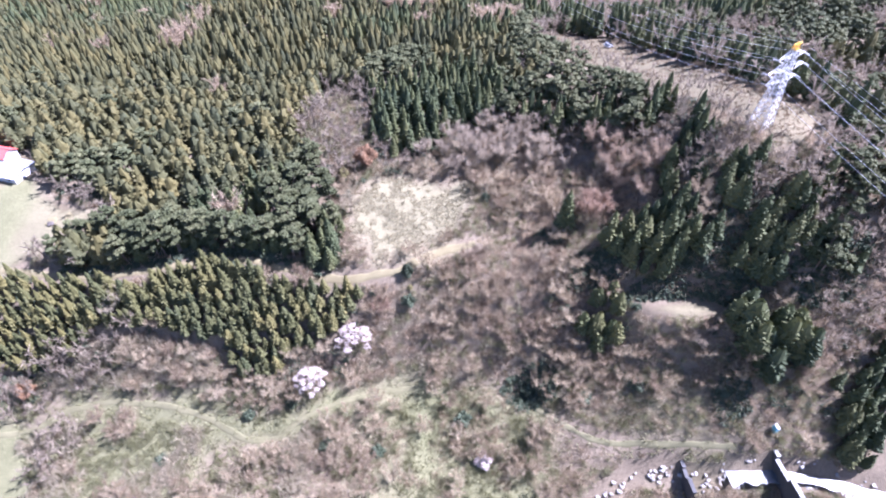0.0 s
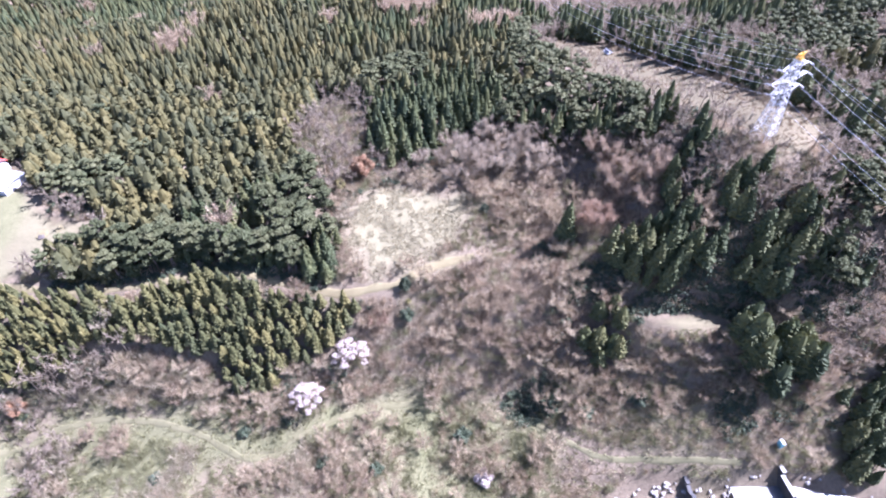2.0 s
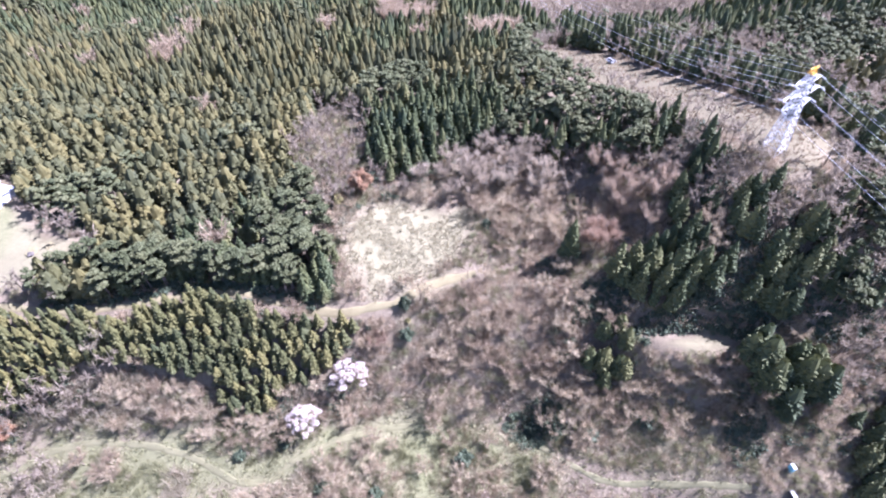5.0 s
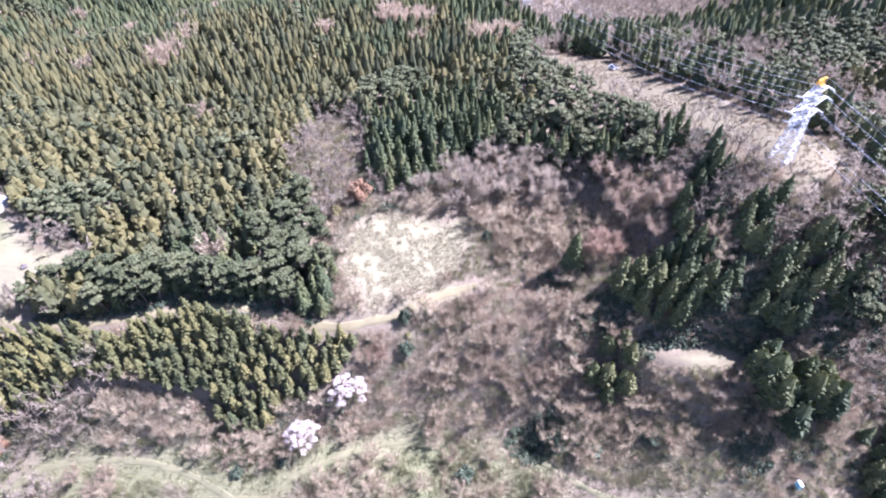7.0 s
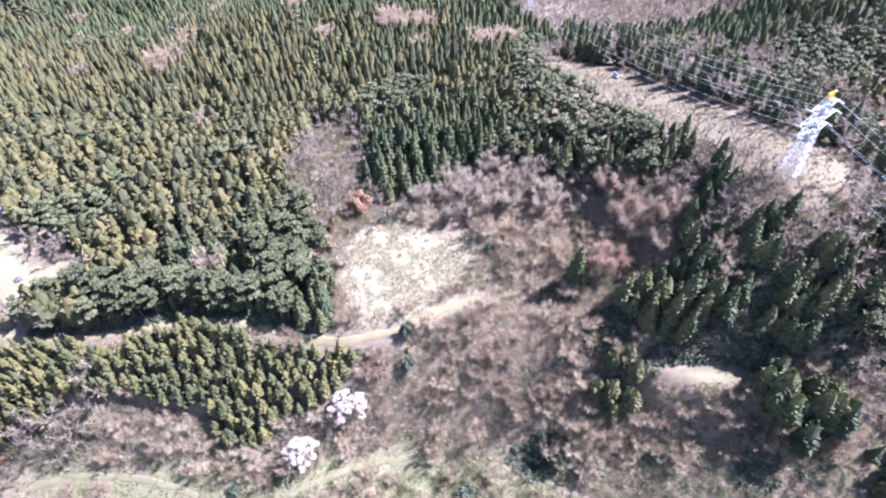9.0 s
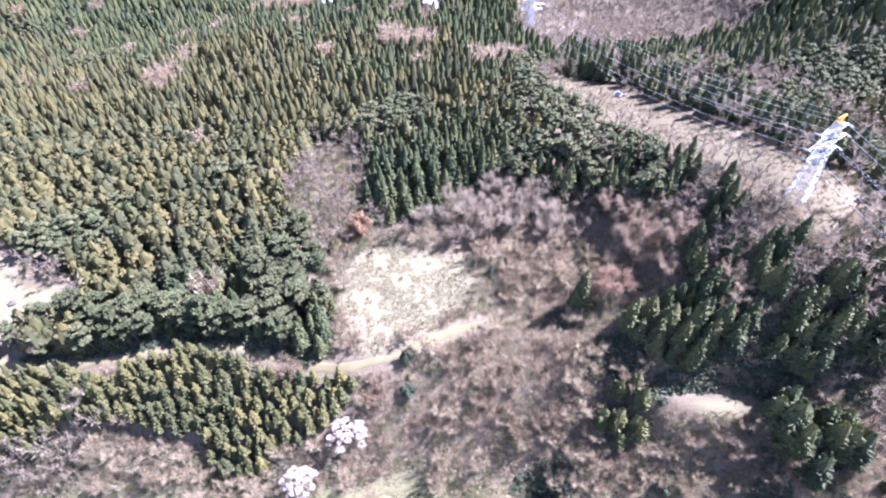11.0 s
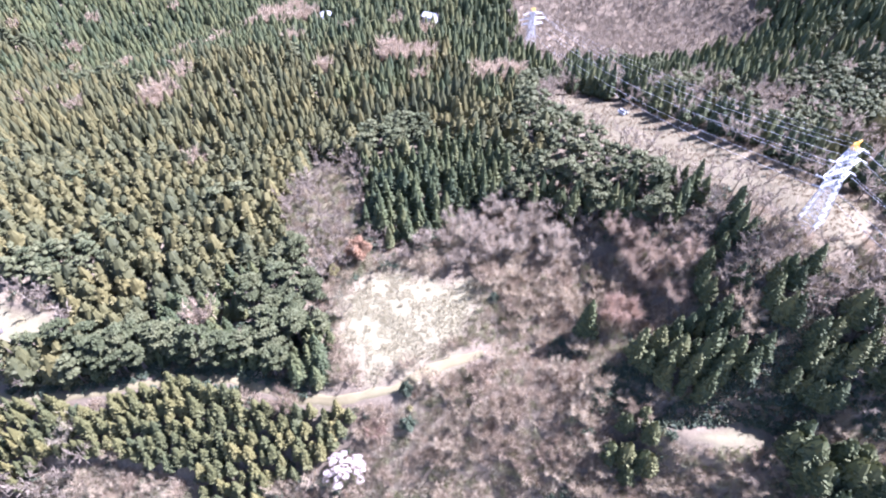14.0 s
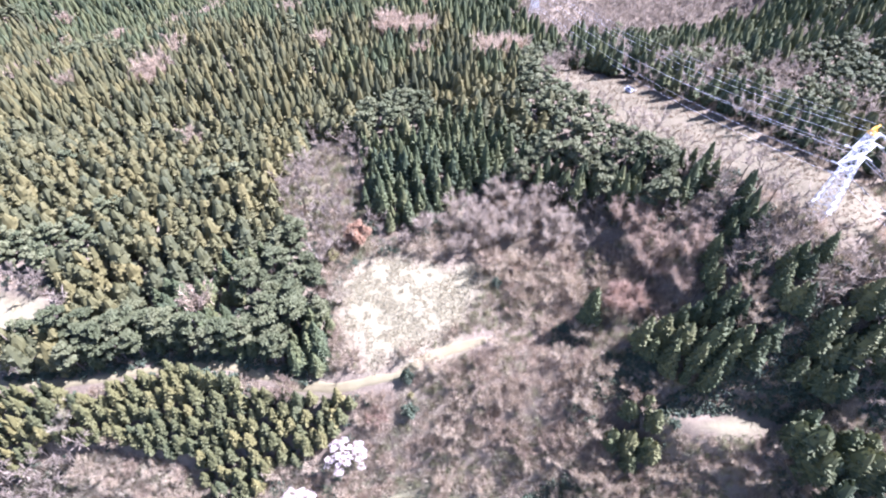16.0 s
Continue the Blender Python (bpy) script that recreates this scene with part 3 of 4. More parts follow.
def grow(kinds, x, y, scale=(0.85, 1.15), seed=3, sizes=None):
    """Trees as single things; the first of each kind stands at the first place, the rest are copies."""
    r = np.random.default_rng(seed)
    z = height(x, y)
    for i in range(len(x)):
        s = r.uniform(*scale) * (1 if sizes is None else sizes[i])
        m = pose(x[i], y[i], z[i], 0, 0, r.uniform(0, 360)) @ Matrix.Diagonal((s, s, s * r.uniform(0.92, 1.1), 1))
        k = kinds[i % len(kinds)]
        if i < len(kinds):
            k.matrix_basis = m
        else:
            c = copy_thing(k, pose(0, 0, 0))
            c.matrix_basis = m


# where each kind grows
def open_ground(x, y):
    """True where nothing tall stands."""
    no = (inside(CLEARING, x, y) > -1.5) | ((inside(PATCH, x, y) > -1.5) & (y > 101) & (x > 66)) | (inside(PATCH, x, y) > -1.0) | (inside(FIELD, x, y) > -2) | (inside(YARD, x, y) > -2) | (inside(CORRIDOR, x, y) > -0.5)
    return no | (to_line(ROAD, x, y) < 2.6) | (to_line(TRACK_WEST, x, y) < 3) | (to_line(TRACK_EAST, x, y) < 2.5) | (to_line(STREAM, x, y) < 4)


def near_spot(spots, x, y):
    d = np.full(np.shape(x), 9.0)
    for s in spots:
        d = np.minimum(d, np.hypot((x - s[0]) / s[2], (y - s[1]) / s[-1]))
    return d


def seen(x, y):
    """Inside the wedge of land that the walk looks over."""
    return (np.abs(x + 3) < 90 + y * 0.58) & (y > 36)


SPECIAL = [(-78, 421, 8), (-78, 412, 7), (-6, 384, 7), (-6, 375, 7), (71, 226, 5), (-28.5, 101, 6), (-42, 91, 5.5), (-27.5, 159, 5), (47.7, 131, 5.5), (-11, 113, 6), (39.5, 130, 4), (96, 142, 7), (53, 352, 5)]


def clear_of_special(x, y):
    ok = np.ones(np.shape(x), bool)
    for sx, sy, sr in SPECIAL:
        ok &= np.hypot(x - sx, y - sy) > sr
    return ok


GROVES = (GROVE_NORTH, GROVE_EAST, GROVE_SLOPE, GROVE_LOW, GROVE_SMALL, GROVE_RIGHT, GROVE_CORNER)


def in_groves(x, y):
    return np.max([inside(g, x, y) for g in GROVES], axis=0)


# three plantings: wide in the forest, closer in the groves, rows in the plantation
sets = []
for gap, jit, seed, rule in ((4.75, 0.40, 11, lambda x, y: (inside(PLANTATION, x, y) < 0) & (in_groves(x, y) < 0)), (4.02, 0.44, 12, lambda x, y: in_groves(x, y) > 0), (3.1, 0.32, 13, lambda x, y: inside(PLANTATION, x, y) > 0)):
    x, y = scatter(-400, 330, 56, 505, gap, jit, seed)
    ok = seen(x, y)
    x, y = x[ok], y[ok]
    ok = rule(x, y)
    sets.append((x[ok], y[ok], np.full(ok.sum(), gap)))
gx, gy, gaps = (np.concatenate(v) for v in zip(*sets))
keep = seen(gx, gy) & ~open_ground(gx, gy) & clear_of_special(gx, gy)
gx, gy, gaps = gx[keep], gy[keep], gaps[keep]
tan = near_spot(TAN_SPOTS, gx, gy) < 1
conif = (inside(FOREST_WEST, gx, gy) > 0) | ((inside(FOREST_WEST, gx, gy) > -4) & (gx < -34) & (gx > -112) & (gy > 117) & (gy < 126)) | (in_groves(gx, gy) > 0) | (inside(PLANTATION, gx, gy) > 0) | (inside(FOREST_EAST, gx, gy) > 0) | ((gx > 140) & (gy > 225) & (inside(HILL_BARE, gx, gy) < 0))
ragged = 14 * (rough(gx, gy, 13, 63) - 0.5)
conif &= ~((gx > 73) & (gx < 103) & (gy > 102) & (gy < 118)) & ~tan & (inside(HILL_BARE, gx, gy) + 2 * ragged < 0) & ((inside(BARE_STRIP, gx, gy) + 0.6 * ragged < 0) | (rough(gx, gy, 4, 61) > 0.70))
piny = conif & (gaps > 4.5) & ((near_spot(PINES, gx, gy) + 0.5 * (rough(gx, gy, 7, 31) - 0.5) < 1.0) | (rough(gx, gy, 16, 33) > 0.88))
side = inside(CORRIDOR, gx, gy)
piny &= ~((inside(FOREST_EAST, gx, gy) > 0) & (side > -13))
piny |= conif & (gaps > 4.5) & (inside(FOREST_WEST, gx, gy) > 0) & (side > -16)
right = inside(GROVE_RIGHT, gx, gy) > 0
piny |= conif & right & (rough(gx, gy, 6, 71) > 0.45)
conif &= ~((inside(FOREST_EAST, gx, gy) > 9) & (gy < 265) & (rough(gx, gy, 10, 79) > 0.6))
conif &= ~(right & (rough(gx, gy, 5, 72) > 0.5))
conif &= ~((side > -5) & ((inside(FOREST_WEST, gx, gy) > 0) | (in_groves(gx, gy) > 0)))
piny |= conif & (inside(GROVE_NORTH, gx, gy) > 0) & (gx > 22) & (rough(gx, gy, 8, 73) > 0.52)
gappy = (inside(GROVE_EAST, gx, gy) > 0) & (rough(gx, gy, 5.5, 75) > 0.6)
conif &= ~gappy
piny &= conif
few = conif & ~piny & (rough(gx, gy, 9, 35) > 0.95) & (gaps > 4.5) & (side < -20)
cedars = conif & ~piny & ~few
woods = ~conif & ~tan & ~((gx > 60) & (gx < 98) & (gy > 101) & (gy < 117)) & (inside(GREY_TREES, gx, gy) < 0) & (inside(PINK_TREES, gx, gy) < 0)
woods &= ~(inside(PATCH, gx, gy) > -2.0)
woods &= rough(gx, gy, 12, 41) + rough(gx, gy, 5, 42) > np.where(inside(BARE_STRIP, gx, gy) > 0, 0.92, np.where((gx < -50) & (gy > 85) & (gy < 108), 0.15, np.where(gy < 86, 1.12, np.where((gx > -15) & (gx < 75) & (gy < 152), 0.85, 0.5))))

# a close belt of trees along the forest's foot
ex, ey = scatter(-126, -34, 119, 133, 3.5, 0.42, seed=14)
keep = seen(ex, ey) & ~open_ground(ex, ey) & (inside(FOREST_WEST, ex, ey) > -2.5) & (inside(FOREST_WEST, ex, ey) < 6)
ex, ey = ex[keep], ey[keep]
belt = (rough(ex, ey, 8, 77) > 0.56) & (ex < -52)
belt |= (rough(ex, ey, 5, 78) > 0.75)
gx, gy, gaps = np.concatenate([gx, ex]), np.concatenate([gy, ey]), np.concatenate([gaps, np.full(len(ex), 4.75)])
cedars, piny, woods = np.concatenate([cedars, ~belt]), np.concatenate([piny, belt]), np.concatenate([woods, np.zeros(len(ex), bool)])
tan, few = np.concatenate([tan, np.zeros(len(ex), bool)]), np.concatenate([few, np.zeros(len(ex), bool)])

# the cedars that the camera passes nearest are things, the rest one mesh
cx, cy, cg = gx[cedars], gy[cedars], gaps[cedars]
order = np.argsort(np.hypot(cx, cy - 30))
first, rest = order[:300], order[300:]
YOUNG = [plant("cedar_tree", [("trunk", t, BARK), ("crown", c, CEDAR_YOUNG)], "olive-green young cedar planted close in rows", "tree", "young planted cedars") for t, c in (cedar(11.0 + i % 3, 2.9 + 0.2 * (i % 2), 150, 1.05, 7, 0.6) for i in range(6))]
CEDARS = [plant("cedar_tree", [("trunk", t, BARK), ("crown", c, CEDAR_OLD)], "dark green mature cedar with a pointed crown", "tree", "mature cedars") for t, c in (cedar(11.0 + i % 3, 2.7 + 0.3 * (i % 2), 170, 1.1, 7, 0.72) for i in range(6))]
fx, fy = cx[first], cy[first]
young = inside(PLANTATION, fx, fy) > 0
grow(YOUNG, fx[young], fy[young], (0.55, 0.76), seed=4)
fx, fy = fx[~young], fy[~young]
broad = np.maximum(inside(GROVE_LOW, fx, fy), inside(GROVE_SMALL, fx, fy)) > 0
BROAD = [plant("cedar_tree", [("trunk", t, BARK), ("crown", c, CEDAR_OLD)], "broad bushy green cedar with a rounded crown", "tree", "broad cedars") for t, c in (cedar(12.0 + i % 3, 3.5 + 0.3 * (i % 2), 230, 0.95, 9, 0.42, 8) for i in range(4))]
low = inside(GROVE_LOW, fx[broad], fy[broad]) > 0
grow(BROAD, fx[broad], fy[broad], (0.75, 1.1), seed=24, sizes=np.where(low, 1.1, 0.78))
fx, fy = fx[~broad], fy[~broad]
grow(CEDARS, fx, fy, (0.54, 0.96))
yx, yy = scatter(86, 104, 104, 119, 3.1, 0.4, seed=47)
ok = ((yx - 95) / 9.5) ** 2 + ((yy - 111.5) / 7) ** 2 < 1
yx, yy = yx[ok], yy[ok]
for k, (x, y, z) in enumerate(zip(yx, yy, height(yx, yy))):
    size = 0.62 + 0.42 * ((k * 0.618) % 1)
    tree = copy_thing(CEDARS[k % 6], pose(0, 0, 0))
    tree.matrix_basis = pose(x, y, z, 0, 0, 77 * k) @ Matrix.Diagonal((size * 1.15, size * 1.15, size, 1))
for k, (x, y) in enumerate(((53.5, 118), (56, 121.5), (57.5, 115.5), (60.5, 118), (63, 113.5), (66.5, 110), (69.5, 112.5), (72.5, 114.5), (66, 115.5), (75.5, 112), (78.5, 114), (51.5, 121))):
    size = 0.95 + 0.3 * ((k * 0.618) % 1)
    tree = copy_thing(CEDARS[k % 6], pose(0, 0, 0))
    tree.matrix_basis = pose(x, y, float(height(x, y)), 0, 0, 77 * k) @ Matrix.Diagonal((size * 0.95, size * 0.95, size, 1))
far, close, mature = cy[rest] > 235, cg[rest] < 4, (cg[rest] > 4) & (cg[rest] < 4.5)
MID_CEDARS = [cedar(12 + i % 3, 2.8, 60, 1.2, 7, 0.7)[1] for i in range(6)]
ROUND_CEDARS = [cedar(9.5 + i % 3, 3.1, 52, 1.2, 7, 0.42, 6)[1] for i in range(8)]
FAR_CEDARS = [cedar(10.5 + i % 3, 3.1, 9, 1.4, 6, 0.55, 4)[1] for i in range(6)]
rx, ry = cx[rest], cy[rest]
east = rx > 50 + 0.2 * (ry - 235)
row = (inside(FOREST_EAST, rx, ry) > -1) & (inside(CORRIDOR, rx, ry) > -12) & ~close & ~mature
wide = ~close & ~mature & ~row
# far trees that take the darker, cooler green to imitate haze
hazed = ry + 110 * (rough(rx, ry, 40, 83) - 0.5) + 70 * (rough(rx, ry, 9, 84) - 0.5) > 305 - 0.35 * (rx + 60)
for name, shapes, which, mat, label, size in (
        ("cedar_plantation", MID_CEDARS, close, CEDAR_YOUNG, "young olive-green cedars planted close", (0.52, 0.72)),
        ("cedar_grove", MID_CEDARS, mature, CEDAR_OLD, "close dark green cedars in groves", (0.72, 1.05)),
        ("strip_edge_cedars", MID_CEDARS, row, CEDAR_OLD, "tall dark cedars along the cleared strip", (0.7, 1.25)),
        ("cedar_forest", ROUND_CEDARS, wide & ~far, CEDAR, "dense olive-green cedar forest with rounded crowns", (0.8, 1.15)),
        ("eastern_cedar_forest", FAR_CEDARS, wide & far & east, CEDAR_OLD, "dark green cedar forest beyond the cleared strip", (0.75, 1.15)),
        ("upper_cedar_forest", FAR_CEDARS, wide & far & ~east & ~hazed, CEDAR, "olive-green cedar forest higher on the slope", (0.75, 1.15)),
        ("distant_cedar_forest", FAR_CEDARS, wide & far & ~east & hazed, CEDAR_OLD, "far cedar forest covering the valley, toned darker and cooler as haze", (0.75, 1.15))):
    stuff(name, shapes, rx[which], ry[which], mat, label, "forest", size)
tall = tan | few
stuff("tan_wood", [joined(bare(9 + i % 2, 4.4, 360, 0.19)) for i in range(4)], gx[tall], gy[tall], TWIG_TAN, "tall leafless tan trees among the cedars", "forest", (1.15, 1.5), seed=9)

px, py = gx[piny], gy[piny]
order = np.argsort(np.hypot(px, py - 30))
first, rest = order[:120], order[120:]
PINE_KINDS = [plant("pine_tree", [("trunk", t, BARK), ("crown", c, PINE)], "pale sage-green pine with a loose rounded crown", "tree", "pines") for t, c in (pine(12 + i % 3, 4.0, 250) for i in range(4))]
grow(PINE_KINDS, px[first], py[first], (0.7, 1.05))
stuff("pine_wood", [joined(pine(12 + i % 2, 3.5, 60)) for i in range(5)], px[rest], py[rest], PINE, "pale green pines among the cedars", "forest", (0.68, 1.02))

bx, by = gx[woods], gy[woods]
order = np.argsort(np.hypot(bx, by - 30))
first, rest = order[:300], order[300:]
BARES = [plant("bare_tree", [("trunk", t, BARK), ("crown", c, TWIG)], "leafless grey-brown tree with fine twigs", "tree", "leafless trees") for t, c in (bare(6.0 + i % 3, 3.7, 700, 0.068) for i in range(6))]
grow(BARES, bx[first], by[first], (0.6, 1.1))
stuff("bare_wood", [joined(bare(8.0 + i % 3, 3.8, 72, 0.24, 3)) for i in range(5)], bx[rest], by[rest], TWIG_GREY, "leafless grey-brown deciduous wood on the slopes", "forest", (0.8, 1.4))

for zone, kind, mat, label, gap in ((GREY_TREES, "grey_tree", TWIG_LAVENDER, "broad leafless tree with greyish lavender twigs", 6.6), (PINK_TREES, "budding_tree", TWIG_MAUVE, "broad leafless tree with mauve-brown budding twigs", 6.6)):
    x, y = scatter(-20, 80, 125, 180, gap, 0.35, seed=17)
    ok = (inside(zone, x, y) > 0.5) & clear_of_special(x, y)
    kinds = [plant(kind, [("trunk", t, BARK), ("crown", c, mat)], label, "tree", kind.replace("_", " ") + "s at the wood edge") for t, c in (bare(9.0 + i, 4.4, 1900, 0.075) for i in range(3))]
    grow(kinds, x[ok], y[ok], (0.8, 1.15), seed=19)

# scrub and grass
sx, sy = scatter(-200, 220, 40, 240, 2.6, 0.5, seed=21)
keep = seen(sx, sy) & ~open_ground(sx, sy) & (inside(FOREST_WEST, sx, sy) < 0) & (inside(FOREST_EAST, sx, sy) < 6) & (inside(PLANTATION, sx, sy) < -1) & (rough(sx, sy, 8, 51) > np.where((sy < 93) & (sx < 45), 0.58, 0.12))
sx, sy = sx[keep], sy[keep]
pale = (sx < -40) & (sy < 112) & (rough(sx, sy, 7, 53) > 0.25)
stuff("pale_scrub", [shrub(2.0, 2.0, 70, 0.085) for i in range(5)], sx[pale], sy[pale], TWIG_PALE, "pale bleached scrub below the young cedars", "scrub", (0.8, 1.9), seed=15)
sx, sy = sx[~pale], sy[~pale]
qx, qy = scatter(-150, 140, 46, 222, 1.95, 0.5, seed=37)
keep = ((qy < 150) | (inside(BARE_STRIP, qx, qy) > 0)) & seen(qx, qy) & ~open_ground(qx, qy) & (inside(PLANTATION, qx, qy) < -1) & (inside(FOREST_WEST, qx, qy) < 0) & (in_groves(qx, qy) < 1) & (inside(FOREST_EAST, qx, qy) < 0) & (inside(GREY_TREES, qx, qy) < 0)
qx, qy = qx[keep], qy[keep]
kind = rough(qx, qy, 6, 38) - 0.2 * (qy > 150) - 0.28 * smooth(97, 90, qy) * smooth(60, 40, qx) - 0.12 * smooth(84, 74, qy) * smooth(40, 60, qx) + 0.6 * (rough(qx, qy, 2.5, 39) - 0.5)
for name, which, mat, label in (("tan_scrub", kind > 0.56, TWIG_TAN, "tan leafless scrub on the bare slope"), ("khaki_scrub", (kind < 0.42) & (kind > 0.08), GRASS, "khaki scrub and weeds on the bare slope"), ("grey_scrub", (kind >= 0.42) & (kind <= 0.56), TWIG_PALE, "greyish bleached scrub on the bare slope")):
    stuff(name, [shrub(1.8, 1.7, 52, 0.085) for i in range(5)], qx[which], qy[which], mat, label, "scrub", (0.6, 1.4), seed=16)
stuff("brown_scrub", [shrub(1.8, 2.0, 46, 0.085) for i in range(5)], sx, sy, TWIG, "leafless brown scrub covering the slopes", "scrub", (0.6, 1.35), seed=5)
# dark leaves banded round the conifers to deepen the shade at their foot
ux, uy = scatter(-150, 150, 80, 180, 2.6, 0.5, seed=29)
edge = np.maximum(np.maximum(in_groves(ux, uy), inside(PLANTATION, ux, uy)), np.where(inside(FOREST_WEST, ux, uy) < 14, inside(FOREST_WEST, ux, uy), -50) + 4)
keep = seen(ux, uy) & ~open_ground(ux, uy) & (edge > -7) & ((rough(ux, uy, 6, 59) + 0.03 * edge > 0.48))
stuff("foot_shade_undergrowth", [leafy(1.5, 1.6, 16) for i in range(4)], ux[keep], uy[keep], BUSH_GREEN, "dark undergrowth deepening the shade at the foot of the conifers", "scrub", (0.6, 1.2), seed=10)
# dense dark leaves added to darken the shadow between the groves
vx, vy = scatter(66, 97, 103, 121, 1.5, 0.6, seed=43)
keep = (inside(PATCH, vx, vy) < -1.5) & (rough(vx, vy, 4, 44) > 0.18) & (np.abs(vx - 0.35 * (vy - 103) - 84.5) > 1.6)
stuff("shade_thicket", [leafy(2.2, 1.5, 18) for i in range(4)], vx[keep], vy[keep], BUSH_GREEN, "dark thicket added to deepen the shade between the cedar groves", "scrub", (0.5, 1.3), seed=20)
# low dark plants added over spots where deep shade falls, to blacken them
SHADE_POOLS = [(29, 91, 8.5, 6), (34.5, 127.5, 5, 3.5), (48, 116, 9, 5), (61, 106, 7, 4), (74, 109.5, 9, 5), (83, 107, 7, 4.5), (109, 106, 11, 7), (87, 83, 5, 6), (-112, 121, 13, 4), (-86, 122, 15, 4), (-62, 121, 13, 4), (-43, 118.5, 8, 3.5)]
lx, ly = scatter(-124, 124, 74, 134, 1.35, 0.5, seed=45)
keep = (near_spot(SHADE_POOLS, lx, ly) + 0.5 * (rough(lx, ly, 4, 46) - 0.5) < 1) & ((inside(PATCH, lx, ly) < -0.8) | (ly > 105.5)) & (to_line(ROAD, lx, ly) > 1.3)
stuff("shadow_pool_undergrowth", [leafy(1.0, 1.5, 26, 1.25) for i in range(4)], lx[keep], ly[keep], BUSH_GREEN, "low dark undergrowth standing in for deep shade beside the cedars", "scrub", (0.6, 1.2), seed=22)
tx, ty = scatter(-37, 16, 114, 160, 0.62, 0.6, seed=23)
keep = (inside(CLEARING, tx, ty) + 9 * (rough(tx, ty, 4, 55) - 0.5) > -1) & (rough(tx, ty, 1.7, 56) > 0.36)
stuff("dry_grass", [grass_tuft(0.45, 0.8, 9) for i in range(5)], tx[keep], ty[keep], STRAW, "pale bleached dry grass in the clearing", "grass", (0.5, 1.3), seed=6)

hx, hy = scatter(-180, 150, 44, 100, 1.5, seed=25)
keep = seen(hx, hy) & (to_line(TRACK_WEST, hx, hy) > 0.7 * rough(hx, hy, 3, 64)) & (to_line(TRACK_EAST, hx, hy) > 0.4) & (to_line(STREAM, hx, hy) > 3.5) & (rough(hx, hy, 6, 57) > 0.15)
stuff("rough_grass", [grass_tuft(0.9, 0.9, 9) for i in range(5)], hx[keep], hy[keep], GRASS, "rough khaki grass on the lower slope", "grass", (0.6, 1.4), seed=7)
wx, wy = scatter(-60, 130, 118, 270, 1.6, seed=27)
keep = ((inside(CORRIDOR, wx, wy) > -0.5) | ((inside(CLEARING, wx, wy) > -14) & (inside(CLEARING, wx, wy) < 1) & (to_line(ROAD, wx, wy) > 2.2))) & (rough(wx, wy, 5, 58) > 0.2)
stuff("dry_weeds", [grass_tuft(0.8, 0.7, 9) for i in range(5)], wx[keep], wy[keep], DRY_WEEDS, "straw-coloured dry weeds on cleared ground", "grass", (0.5, 1.3), seed=8)


# ---------------------------------------------------------------- power line
def bars(segments, r=0.09):
    return joined([tube([a, b], [r, r], 4) for a, b in segments])


LINE_YAW = math.degrees(math.atan2(-(352 - 142), -(53 - 96))) + 90


